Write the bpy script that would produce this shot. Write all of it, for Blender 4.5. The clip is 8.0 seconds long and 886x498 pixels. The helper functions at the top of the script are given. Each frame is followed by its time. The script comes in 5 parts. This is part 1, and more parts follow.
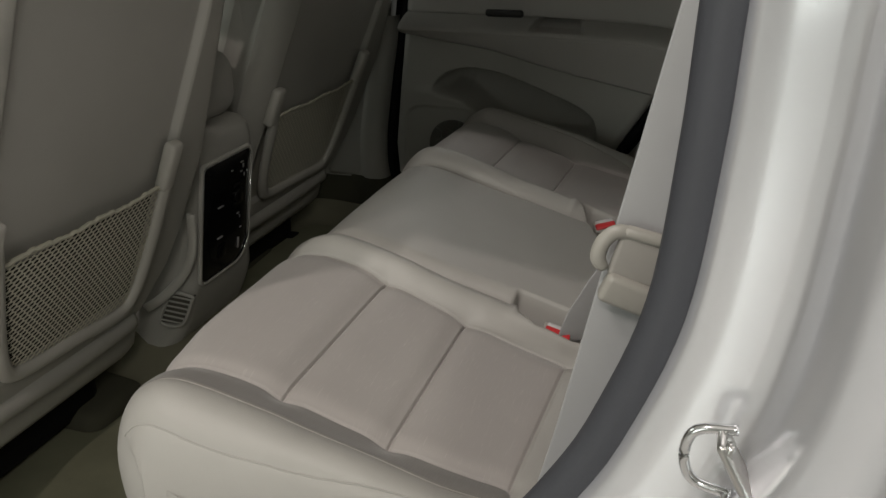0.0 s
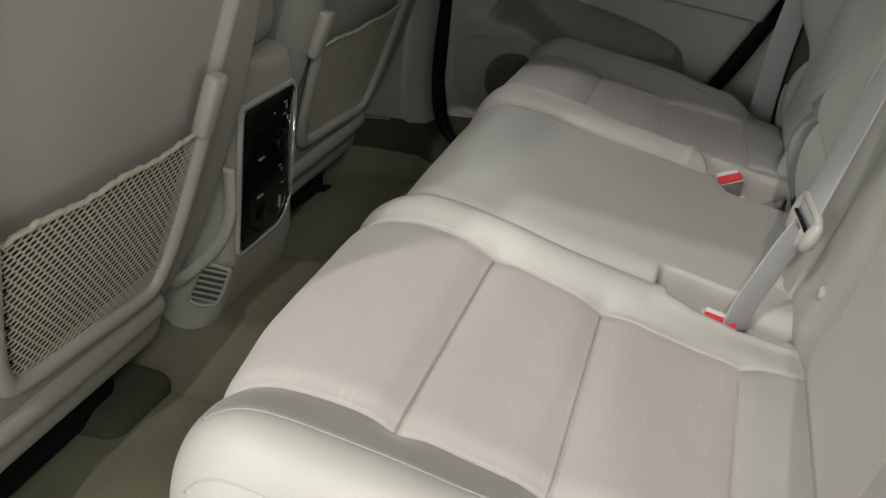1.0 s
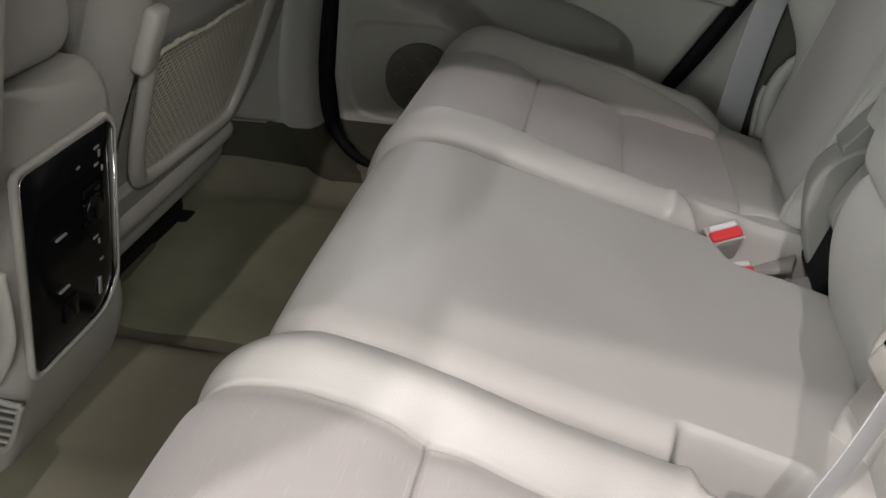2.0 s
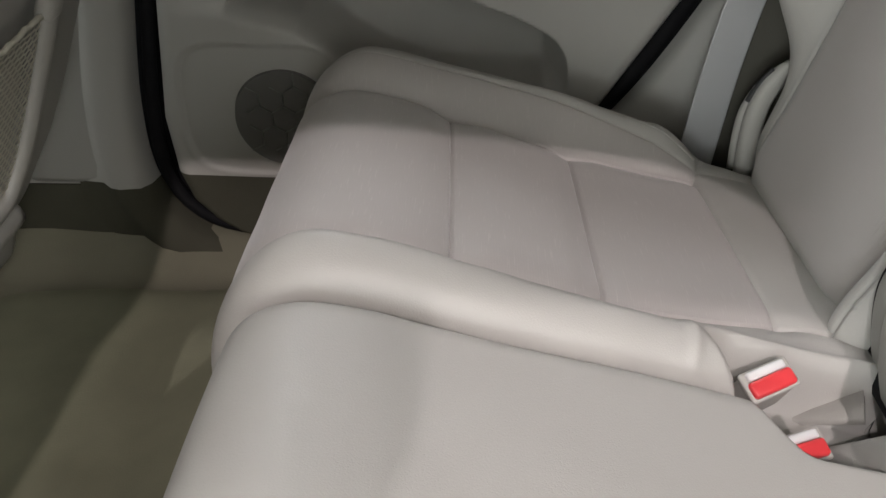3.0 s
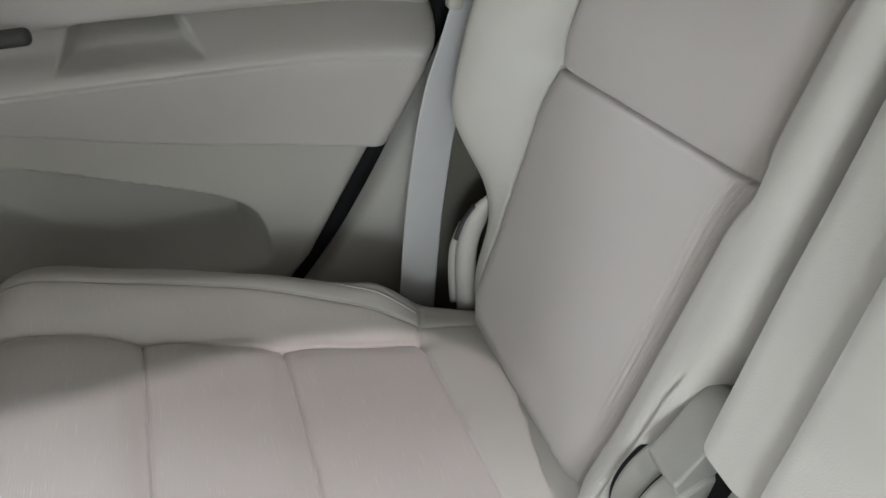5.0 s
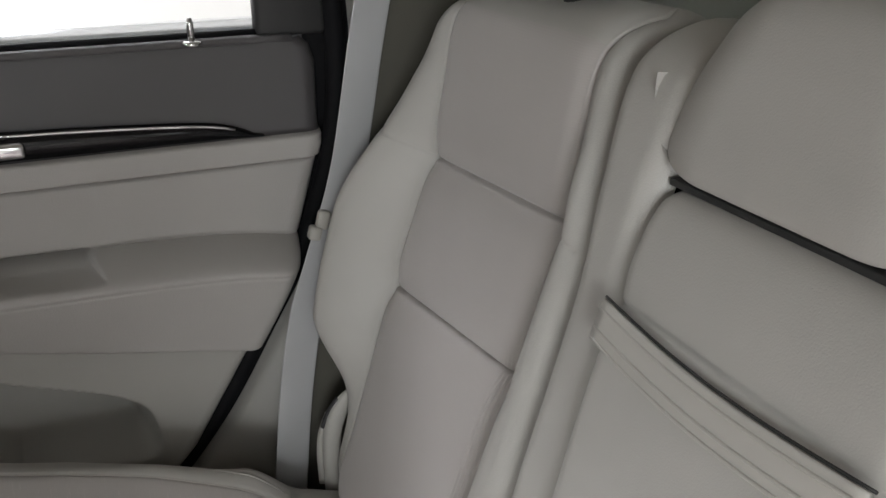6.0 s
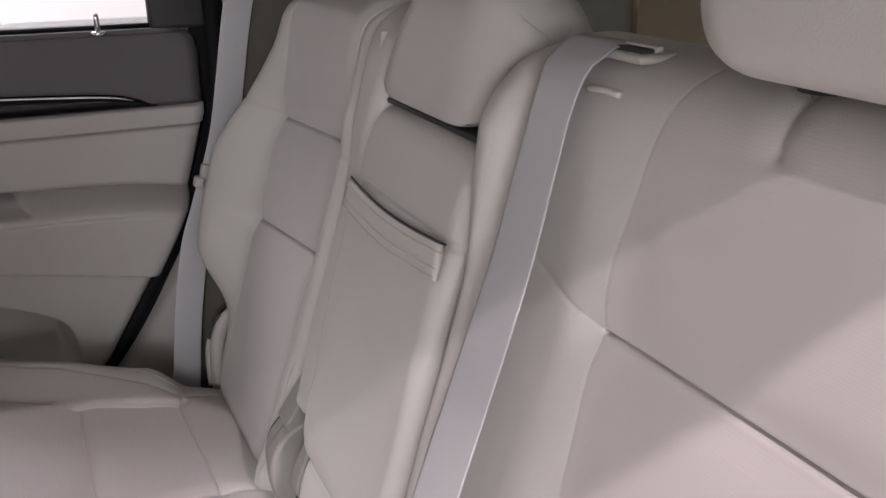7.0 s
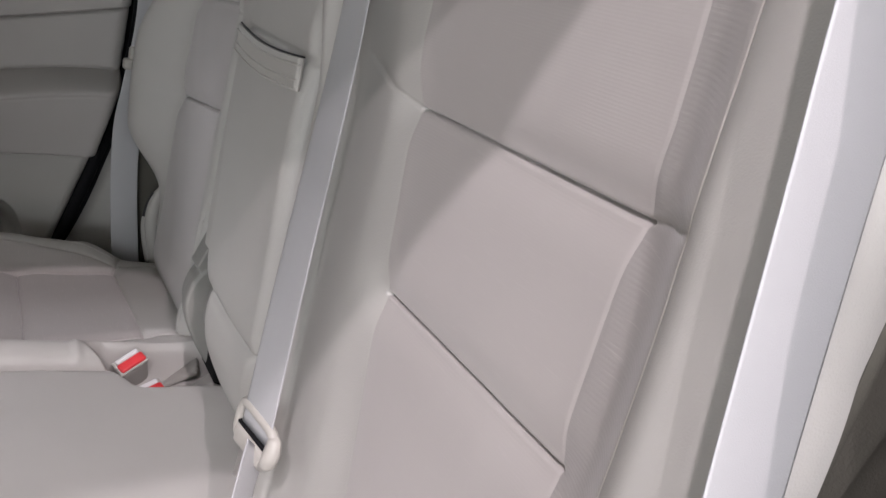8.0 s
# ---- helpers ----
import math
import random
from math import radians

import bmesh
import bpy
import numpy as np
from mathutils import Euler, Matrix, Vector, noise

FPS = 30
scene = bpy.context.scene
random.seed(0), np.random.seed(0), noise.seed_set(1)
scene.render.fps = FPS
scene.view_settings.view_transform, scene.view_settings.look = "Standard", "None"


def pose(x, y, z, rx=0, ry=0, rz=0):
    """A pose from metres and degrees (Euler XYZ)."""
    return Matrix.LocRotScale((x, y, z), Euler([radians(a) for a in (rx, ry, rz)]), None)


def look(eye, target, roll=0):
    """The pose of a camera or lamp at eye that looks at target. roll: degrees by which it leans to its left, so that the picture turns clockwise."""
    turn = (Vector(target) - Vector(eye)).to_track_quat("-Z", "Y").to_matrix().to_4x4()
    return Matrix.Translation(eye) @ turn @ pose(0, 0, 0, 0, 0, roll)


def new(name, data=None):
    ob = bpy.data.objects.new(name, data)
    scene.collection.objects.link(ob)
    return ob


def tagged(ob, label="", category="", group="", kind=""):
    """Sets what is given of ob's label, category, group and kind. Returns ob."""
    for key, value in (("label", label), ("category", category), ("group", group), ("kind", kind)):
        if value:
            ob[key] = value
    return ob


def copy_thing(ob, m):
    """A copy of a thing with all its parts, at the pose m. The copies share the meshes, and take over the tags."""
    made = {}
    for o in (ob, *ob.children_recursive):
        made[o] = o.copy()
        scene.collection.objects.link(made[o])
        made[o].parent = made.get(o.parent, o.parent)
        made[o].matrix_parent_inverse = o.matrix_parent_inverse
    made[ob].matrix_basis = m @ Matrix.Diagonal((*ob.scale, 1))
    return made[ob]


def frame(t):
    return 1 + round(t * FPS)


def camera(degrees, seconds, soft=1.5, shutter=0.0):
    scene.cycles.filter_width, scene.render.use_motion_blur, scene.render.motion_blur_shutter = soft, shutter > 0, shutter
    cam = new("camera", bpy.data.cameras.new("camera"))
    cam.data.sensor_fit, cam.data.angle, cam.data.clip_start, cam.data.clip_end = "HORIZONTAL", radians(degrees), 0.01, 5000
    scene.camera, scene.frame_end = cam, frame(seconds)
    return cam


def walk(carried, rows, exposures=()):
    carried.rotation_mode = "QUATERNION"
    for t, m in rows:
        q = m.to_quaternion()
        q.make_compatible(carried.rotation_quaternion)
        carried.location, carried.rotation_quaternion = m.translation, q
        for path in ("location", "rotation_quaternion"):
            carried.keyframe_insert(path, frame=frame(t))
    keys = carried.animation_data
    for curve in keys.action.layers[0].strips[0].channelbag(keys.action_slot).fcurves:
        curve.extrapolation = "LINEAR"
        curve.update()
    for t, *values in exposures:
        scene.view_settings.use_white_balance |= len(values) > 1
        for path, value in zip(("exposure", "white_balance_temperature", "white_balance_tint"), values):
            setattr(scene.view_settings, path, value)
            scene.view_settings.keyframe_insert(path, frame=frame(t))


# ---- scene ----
EXPOSURES = [(0.0, -1.75, 6750, 8), (0.5, -1.05, 7150, 6), (1.0, -0.78, 6550, 6), (1.5, -0.62, 6400, 11), (3.0, 0.3, 6450, 14), (4.0, 0.6, 6400, 14), (5.0, 0.85, 6250, 13), (6.5, 0.2, 6450, 23), (7.0, 0.2, 6450, 28), (7.5, 0.21, 6350, 25), (8.0, -0.1, 6250, 20)]
cam = camera(54.0, 8.0)
PATH = [
    (0, (0.116, -1.31, 0.935), (-0.481, 0.435, 0.161), -0.6),
    (0.5, (-0.028, -1.214, 0.854), (-0.619, 0.522, 0.056), -0.4),
    (1, (-0.12, -1.098, 0.844), (-0.674, 0.606, -0.044), -0.6),
    (1.5, (-0.194, -0.891, 0.835), (-0.625, 0.804, -0.136), 0.7),
    (1.7, (-0.216, -0.819, 0.829), (-0.595, 0.883, -0.15), 1.2),
    (2.8, (-0.302, -0.358, 0.781), (-0.428, 1.33, -0.284), -0.6),
    (3, (-0.315, -0.288, 0.791), (-0.369, 1.382, -0.307), -0.3),
    (3.5, (-0.302, -0.164, 0.793), (-0.176, 1.473, -0.348), -0.6),
    (4, (-0.302, -0.094, 0.78), (0.033, 1.498, -0.384), 0.2),
    (4.5, (-0.257, -0.093, 0.853), (0.123, 1.467, -0.34), -1.2),
    (5, (-0.237, -0.116, 0.932), (0.228, 1.454, -0.216), -1.9),
    (5.2, (-0.228, -0.143, 0.971), (0.288, 1.466, -0.1), -1.5),
    (6.3, (-0.218, -0.389, 1.037), (0.54, 1.313, 0.308), -0.3),
    (6.5, (-0.219, -0.462, 1.037), (0.557, 1.232, 0.311), -0.3),
    (7, (-0.201, -0.682, 1.029), (0.603, 1.006, 0.319), -0.3),
    (7.5, (-0.158, -0.81, 0.994), (0.671, 0.869, 0.291), -0.2),
    (8, (-0.153, -0.852, 0.937), (0.657, 0.79, 0.133), -0.5),
]
walk(cam, [(t, look(e, g, r)) for t, e, g, r in PATH], EXPOSURES)

# ---------- world and light ----------
world = bpy.data.worlds.new("world")
scene.world = world
world.use_nodes = True
wn = world.node_tree.nodes
wl = world.node_tree.links
wn.clear()
w_out = wn.new("ShaderNodeOutputWorld")
w_bg = wn.new("ShaderNodeBackground")
w_bg.inputs["Color"].default_value = (1.0, 0.98, 0.96, 1)
w_bg.inputs["Strength"].default_value = 0.06
wl.new(w_bg.outputs["Background"], w_out.inputs["Surface"])


def lamp(name, eye, target, size_x, size_y, watts, color):
    data = bpy.data.lights.new(name, "AREA")
    data.shape, data.size, data.size_y = "RECTANGLE", size_x, size_y
    data.energy, data.color = watts, color
    ob = new(name, data)
    ob.matrix_world = look(eye, target)
    return ob


# rows of small showroom ceiling lamps along the open side, then added fill lights
lamp("ceiling_lamp_near", (-1.2, -2.55, 3.95), (0.0, -0.4, 0.6), 0.10, 0.10, 105, (1.0, 0.92, 0.91))
lamp("ceiling_lamp_middle", (-1.2, -3.75, 3.95), (0.0, 0.0, 0.5), 0.06, 0.06, 68, (1.0, 0.93, 0.92))
lamp("ceiling_lamp_open_side", (0.40, -4.74, 3.95), (0.0, 0.4, 0.5), 0.05, 0.05, 138, (1.0, 0.90, 0.88))
# unseen fill that brightens the front seat backs from behind
lamp("fill_rear", (2.6, -4.6, 3.9), (-0.5, -0.4, 0.5), 0.9, 0.9, 160, (1.0, 0.97, 0.92))
# unseen fill that keeps the view beyond the far window white
lamp("fill_far_side", (-1.0, 5.0, 3.9), (-0.5, 5.0, 0.0), 5.0, 1.2, 170, (0.97, 0.99, 1.0))
# unseen soft fill through the windscreen for the far backrest
lamp("fill_front", (-6.0, -1.0, 3.3), (0.0, 0.3, 0.6), 3.0, 1.6, 105, (0.92, 1.0, 0.97))
# two broad fills added on the open side; no glazing is modelled there
lamp("fill_open_side", (-2.5, -8.85, 1.8), (-0.2, 0.0, 0.7), 5.0, 2.4, 465, (0.93, 1.0, 0.965))
lamp("fill_open_corner", (2.0, -8.85, 2.3), (0.0, 0.0, 0.8), 2.4, 1.8, 90, (0.93, 1.0, 0.965))


# ---------- materials ----------
def material(name, color, rough=0.5, metal=0.0, var=0.08, var_scale=6.0, bump=0.1, bump_scale=900.0, spec=0.5, coat=0.0, coat_rough=0.1):
    m = bpy.data.materials.new(name)
    m.use_nodes = True
    nt = m.node_tree
    b = nt.nodes["Principled BSDF"]
    b.inputs["Roughness"].default_value = rough
    b.inputs["Metallic"].default_value = metal
    b.inputs["Specular IOR Level"].default_value = spec
    b.inputs["Coat Weight"].default_value = coat
    b.inputs["Coat Roughness"].default_value = coat_rough
    tc = nt.nodes.new("ShaderNodeTexCoord")
    big = nt.nodes.new("ShaderNodeTexNoise")
    big.inputs["Scale"].default_value, big.inputs["Detail"].default_value = var_scale, 5
    nt.links.new(tc.outputs["Object"], big.inputs["Vector"])
    ramp = nt.nodes.new("ShaderNodeMix")
    ramp.data_type = "RGBA"
    lo = [max(0, c * (1 - var)) for c in color]
    hi = [min(1, c * (1 + var)) for c in color]
    ramp.inputs["A"].default_value, ramp.inputs["B"].default_value = (*lo, 1), (*hi, 1)
    nt.links.new(big.outputs["Fac"], ramp.inputs["Factor"])
    nt.links.new(ramp.outputs["Result"], b.inputs["Base Color"])
    if bump > 0:
        fine = nt.nodes.new("ShaderNodeTexNoise")
        fine.inputs["Scale"].default_value, fine.inputs["Detail"].default_value = bump_scale, 3
        nt.links.new(tc.outputs["Object"], fine.inputs["Vector"])
        bp = nt.nodes.new("ShaderNodeBump")
        bp.inputs["Strength"].default_value, bp.inputs["Distance"].default_value = bump, 0.0006
        nt.links.new(fine.outputs["Fac"], bp.inputs["Height"])
        nt.links.new(bp.outputs["Normal"], b.inputs["Normal"])
    return m


def ribbed(name, color, axis, period, rough=0.6, strength=0.25, var=0.06, slub=0.0):
    """Woven cloth: fine ribs along one axis, broken up by noise, with pale slubs."""
    m = material(name, color, rough, var=var, bump=0.0)
    nt = m.node_tree
    b = nt.nodes["Principled BSDF"]
    b.inputs["Sheen Weight"].default_value = 0.25
    b.inputs["Sheen Roughness"].default_value = 0.45
    tc = nt.nodes.new("ShaderNodeTexCoord")
    wave = nt.nodes.new("ShaderNodeTexWave")
    wave.bands_direction = axis
    wave.inputs["Scale"].default_value = 2 * math.pi / period / 20.0
    wave.inputs["Distortion"].default_value = 0.6
    wave.inputs["Detail"].default_value = 2
    nt.links.new(tc.outputs["Object"], wave.inputs["Vector"])
    grain = nt.nodes.new("ShaderNodeTexNoise")
    grain.inputs["Scale"].default_value, grain.inputs["Detail"].default_value = 1400, 2
    nt.links.new(tc.outputs["Object"], grain.inputs["Vector"])
    add = nt.nodes.new("ShaderNodeMath")
    add.operation = "ADD"
    nt.links.new(wave.outputs["Fac"], add.inputs[0])
    nt.links.new(grain.outputs["Fac"], add.inputs[1])
    if slub > 0:
        mp = nt.nodes.new("ShaderNodeMapping")
        mp.inputs["Scale"].default_value = (900, 40, 90) if axis == "X" else (90, 40, 900)
        nt.links.new(tc.outputs["Object"], mp.inputs["Vector"])
        streak = nt.nodes.new("ShaderNodeTexNoise")
        streak.inputs["Scale"].default_value, streak.inputs["Detail"].default_value = 1.0, 2
        nt.links.new(mp.outputs["Vector"], streak.inputs["Vector"])
        sharp = nt.nodes.new("ShaderNodeMapRange")
        sharp.inputs["From Min"].default_value, sharp.inputs["From Max"].default_value = 0.61, 0.74
        nt.links.new(streak.outputs["Fac"], sharp.inputs["Value"])
        scale = nt.nodes.new("ShaderNodeMath")
        scale.operation = "MULTIPLY"
        scale.inputs[1].default_value = slub
        nt.links.new(sharp.outputs["Result"], scale.inputs[0])
        pale = nt.nodes.new("ShaderNodeMix")
        pale.data_type = "RGBA"
        pale.inputs["B"].default_value = (*[min(1, c * 1.7) for c in color], 1)
        nt.links.new(scale.outputs[0], pale.inputs["Factor"])
        old = b.inputs["Base Color"].links[0].from_socket
        nt.links.new(old, pale.inputs["A"])
        nt.links.new(pale.outputs["Result"], b.inputs["Base Color"])
    bp = nt.nodes.new("ShaderNodeBump")
    bp.inputs["Strength"].default_value, bp.inputs["Distance"].default_value = strength, 0.0008
    nt.links.new(add.outputs[0], bp.inputs["Height"])
    nt.links.new(bp.outputs["Normal"], b.inputs["Normal"])
    return m


M = {}
M["bolster"] = material("bolster_leather", (0.45, 0.44, 0.412), 0.48, var=0.07, var_scale=9, bump=0.35, bump_scale=800)
M["insert"] = ribbed("insert_cloth", (0.45, 0.425, 0.405), "X", 0.0022, 0.62, 0.07, slub=0.2)
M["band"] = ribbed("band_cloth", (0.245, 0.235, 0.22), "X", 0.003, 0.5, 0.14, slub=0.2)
M["insert_back"] = ribbed("backrest_cloth", (0.45, 0.425, 0.405), "Z", 0.0022, 0.62, 0.05, slub=0.05)
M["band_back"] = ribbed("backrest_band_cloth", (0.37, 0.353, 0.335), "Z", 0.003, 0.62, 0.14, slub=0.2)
M["thread"] = material("thread", (0.47, 0.455, 0.42), 0.7, bump=0.3)
M["trim"] = material("trim_plastic", (0.39, 0.38, 0.35), 0.5, var=0.06, bump=0.45, bump_scale=900)
M["trim_light"] = material("light_trim_plastic", (0.48, 0.465, 0.43), 0.42, var=0.04, bump=0.15, bump_scale=1600)
M["door_soft"] = material("door_soft_trim", (0.41, 0.395, 0.375), 0.5, var=0.07, bump=0.5, bump_scale=600)
M["door_dark"] = material("dark_door_trim", (0.085, 0.08, 0.082), 0.55, var=0.08, bump=0.3, bump_scale=1300)
M["carpet"] = material("carpet", (0.17, 0.162, 0.118), 0.95, var=0.22, var_scale=9, bump=0.9, bump_scale=700, spec=0.1)
# darker carpet tone; also carries the low shade round the far door's foot
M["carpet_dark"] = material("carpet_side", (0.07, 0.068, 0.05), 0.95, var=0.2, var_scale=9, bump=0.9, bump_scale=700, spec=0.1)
M["mat"] = material("floor_mat_carpet", (0.21, 0.21, 0.145), 0.95, var=0.22, var_scale=14, bump=0.9, bump_scale=600, spec=0.1)
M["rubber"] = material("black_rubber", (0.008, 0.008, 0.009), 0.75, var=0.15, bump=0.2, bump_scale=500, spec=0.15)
M["seal"] = material("grey_door_seal", (0.058, 0.061, 0.071), 0.55, var=0.10, bump=0.25, bump_scale=500)
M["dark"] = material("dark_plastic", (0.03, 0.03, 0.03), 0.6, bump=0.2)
M["gloss_black"] = material("gloss_black_panel", (0.006, 0.006, 0.007), 0.08, var=0.2, bump=0.0, spec=0.2, coat=0.12, coat_rough=0.03)
M["grille"] = material("speaker_grille", (0.12, 0.117, 0.106), 0.7, var=0.1, bump=0.4, bump_scale=900)
M["grille_rib"] = material("speaker_rib", (0.16, 0.157, 0.145), 0.6, var=0.05, bump=0.2)
M["chrome"] = material("chrome", (0.75, 0.75, 0.76), 0.12, metal=1.0, var=0.03, bump=0.0)
M["steel"] = material("worn_steel", (0.6, 0.59, 0.57), 0.28, metal=1.0, var=0.1, bump=0.05)
M["paint"] = material("silver_paint", (0.93, 0.94, 1.0), 0.20, metal=0.66, var=0.04, bump=0.04, bump_scale=1800, coat=1.0, coat_rough=0.08)
M["belt"] = material("belt_webbing", (0.43, 0.435, 0.44), 0.34, spec=0.8, var=0.03, var_scale=30, bump=0.25, bump_scale=1500)
# dark tone for shade in gaps beside the seats and behind slats
M["lining"] = material("shade_lining", (0.10, 0.095, 0.08), 0.9, var=0.15, bump=0.5, bump_scale=700, spec=0.1)
# shaded and lit tone of one lining, for behind the two nets
M["pocket"] = material("map_pocket_shade", (0.03, 0.029, 0.025), 0.9, var=0.2, bump=0.5, bump_scale=700, spec=0.1)
M["pocket_lit"] = material("map_pocket_lit", (0.40, 0.388, 0.335), 0.9, var=0.15, bump=0.5, bump_scale=700, spec=0.1)
M["slot"] = material("slot_plastic", (0.72, 0.72, 0.72), 0.3, bump=0.0)
M["red"] = material("red_button", (0.75, 0.055, 0.062), 0.32, var=0.06, bump=0.0)
M["buckle"] = material("buckle_plastic", (0.38, 0.365, 0.335), 0.45, bump=0.15)
M["hinge"] = material("hinge_plastic", (0.245, 0.242, 0.222), 0.45, var=0.06, bump=0.4)
M["tongue"] = material("tongue_plastic", (0.42, 0.405, 0.365), 0.3, var=0.04, bump=0.05)
M["net"] = material("net_cord", (0.56, 0.54, 0.45), 0.75, bump=0.3)
M["headliner"] = material("headliner_cloth", (0.55, 0.53, 0.48), 0.9, bump=0.4)
M["icon"] = material("panel_print", (0.28, 0.28, 0.28), 0.5, bump=0.0)
M["hook"] = material("brown_plastic", (0.08, 0.048, 0.026), 0.45, bump=0.15)
M["tan"] = material("tan_trim", (0.50, 0.38, 0.28), 0.6, bump=0.25)
M["white_wall"] = material("white_wall", (0.82, 0.82, 0.80), 0.8, var=0.03, bump=0.1, bump_scale=60)
M["tile"] = material("showroom_floor", (0.55, 0.54, 0.52), 0.25, var=0.06, var_scale=2, bump=0.05, bump_scale=200)


def glass_material():
    m = bpy.data.materials.new("window_glass")
    m.use_nodes = True
    b = m.node_tree.nodes["Principled BSDF"]
    b.inputs["Base Color"].default_value = (0.93, 0.96, 0.95, 1)
    b.inputs["Roughness"].default_value = 0.0
    b.inputs["Transmission Weight"].default_value = 1.0
    b.inputs["IOR"].default_value = 1.05
    return m


M["glass"] = glass_material()


def privacy_glass():
    m = glass_material()
    m.name = "privacy_glass"
    m.node_tree.nodes["Principled BSDF"].inputs["Base Color"].default_value = (0.42, 0.50, 0.46, 1)
    return m


M["privacy"] = privacy_glass()


# ---------- mesh helpers ----------
def thing(name, label, category, group="", kind="", at=(0, 0, 0)):
    ob = new(name)
    ob.empty_display_size = 0.05
    ob.location = at
    return tagged(ob, label, category, group, kind)


def put(name, mesh, mat, parent=None, label=""):
    """Links a mesh given in world places as one object under parent."""
    if mat is not None:
        mesh.materials.append(mat)
    ob = new(name, mesh)
    if parent is not None:
        ob.parent = parent
        p, shift = parent, Vector((0, 0, 0))
        while p is not None:
            shift += p.location
            p = p.parent
        ob.location = -shift
    if label:
        ob["label"] = label
    return ob


def mesh_of(verts, faces, smooth=True):
    me = bpy.data.meshes.new("mesh")
    me.from_pydata([tuple(map(float, v)) for v in verts], [], [tuple(map(int, f)) for f in faces])
    if smooth:
        me.polygons.foreach_set("use_smooth", [True] * len(me.polygons))
    me.update()
    return me


def grid_faces(ns, nt, keep=None):
    i, j = np.meshgrid(np.arange(ns - 1), np.arange(nt - 1), indexing="ij")
    f = np.stack([i * nt + j, i * nt + j + 1, (i + 1) * nt + j + 1, (i + 1) * nt + j], -1)
    return f[keep] if keep is not None else f.reshape(-1, 4)


def sub_mesh(verts, faces):
    used, inv = np.unique(faces, return_inverse=True)
    return mesh_of(verts[used], inv.reshape(faces.shape))


def from_bm(bm, smooth=True):
    me = bpy.data.meshes.new("mesh")
    bm.normal_update()
    bm.to_mesh(me)
    bm.free()
    if smooth:
        me.polygons.foreach_set("use_smooth", [True] * len(me.polygons))
    return me


def rbox(m, sx, sy, sz, bevel=0.003, seg=2):
    """A box of that size with rounded edges, at the pose m."""
    bm = bmesh.new()
    bmesh.ops.create_cube(bm, size=1.0)
    bmesh.ops.scale(bm, vec=(sx, sy, sz), verts=bm.verts)
    if bevel > 0:
        bmesh.ops.bevel(bm, geom=bm.edges[:], offset=min(bevel, 0.49 * min(sx, sy, sz)), segments=seg, profile=0.5, affect="EDGES")
    bm.transform(m)
    return from_bm(bm, smooth=bevel > 0)


def join_meshes(meshes):
    bm = bmesh.new()
    for me in meshes:
        bm.from_mesh(me)
    return from_bm(bm, smooth=False) if not meshes[0].polygons[0].use_smooth else from_bm(bm)


def frames_along(pts):
    pts = np.asarray(pts, float)
    tan = np.gradient(pts, axis=0)
    tan /= np.linalg.norm(tan, axis=1, keepdims=True) + 1e-12
    return pts, tan


def tube(pts, r, n=8, flat=1.0, up=(0, 0, 1)):
    """A round or flattened bar along a line of points, with closed ends."""
    pts, tan = frames_along(pts)
    rad = np.full(len(pts), r) if np.isscalar(r) else np.asarray(r, float)
    up = np.asarray(up, float)
    side = np.cross(tan, up)
    bad = np.linalg.norm(side, axis=1) < 1e-6
    side[bad] = np.cross(tan[bad], (1.0, 0.13, 0))
    side /= np.linalg.norm(side, axis=1, keepdims=True)
    top = np.cross(side, tan)
    ang = np.linspace(0, 2 * np.pi, n, endpoint=False)
    ring = side[:, None] * np.cos(ang)[None, :, None] + flat * top[:, None] * np.sin(ang)[None, :, None]
    v = (pts[:, None] + ring * rad[:, None, None]).reshape(-1, 3)
    f = []
    for i in range(len(pts) - 1):
        for k in range(n):
            a, b = i * n + k, i * n + (k + 1) % n
            f.append((a, b, b + n, a + n))
    f.append(tuple(range(n))[::-1])
    f.append(tuple((len(pts) - 1) * n + k for k in range(n)))
    return mesh_of(v, f)


def ribbon(pts, wide, width, thick=0.0012):
    """A strap along a line of points; wide is its width's direction, one for all points or one each."""
    pts, tan = frames_along(pts)
    w = np.broadcast_to(np.asarray(wide, float), pts.shape).copy()
    w -= (w * tan).sum(1, keepdims=True) * tan
    w /= np.linalg.norm(w, axis=1, keepdims=True)
    nrm = np.cross(tan, w)
    prof = [(-0.5, 0.3), (-0.46, 0.5), (0.46, 0.5), (0.5, 0.3), (0.5, -0.3), (0.46, -0.5), (-0.46, -0.5), (-0.5, -0.3)]
    n = len(prof)
    v = np.concatenate([[p + w[i] * a * width + nrm[i] * b * thick for a, b in prof] for i, p in enumerate(pts)])
    f = []
    for i in range(len(pts) - 1):
        for k in range(n):
            a, b = i * n + k, i * n + (k + 1) % n
            f.append((a, b, b + n, a + n))
    f += [tuple(range(n))[::-1], tuple((len(pts) - 1) * n + k for k in range(n))]
    return mesh_of(v, f)


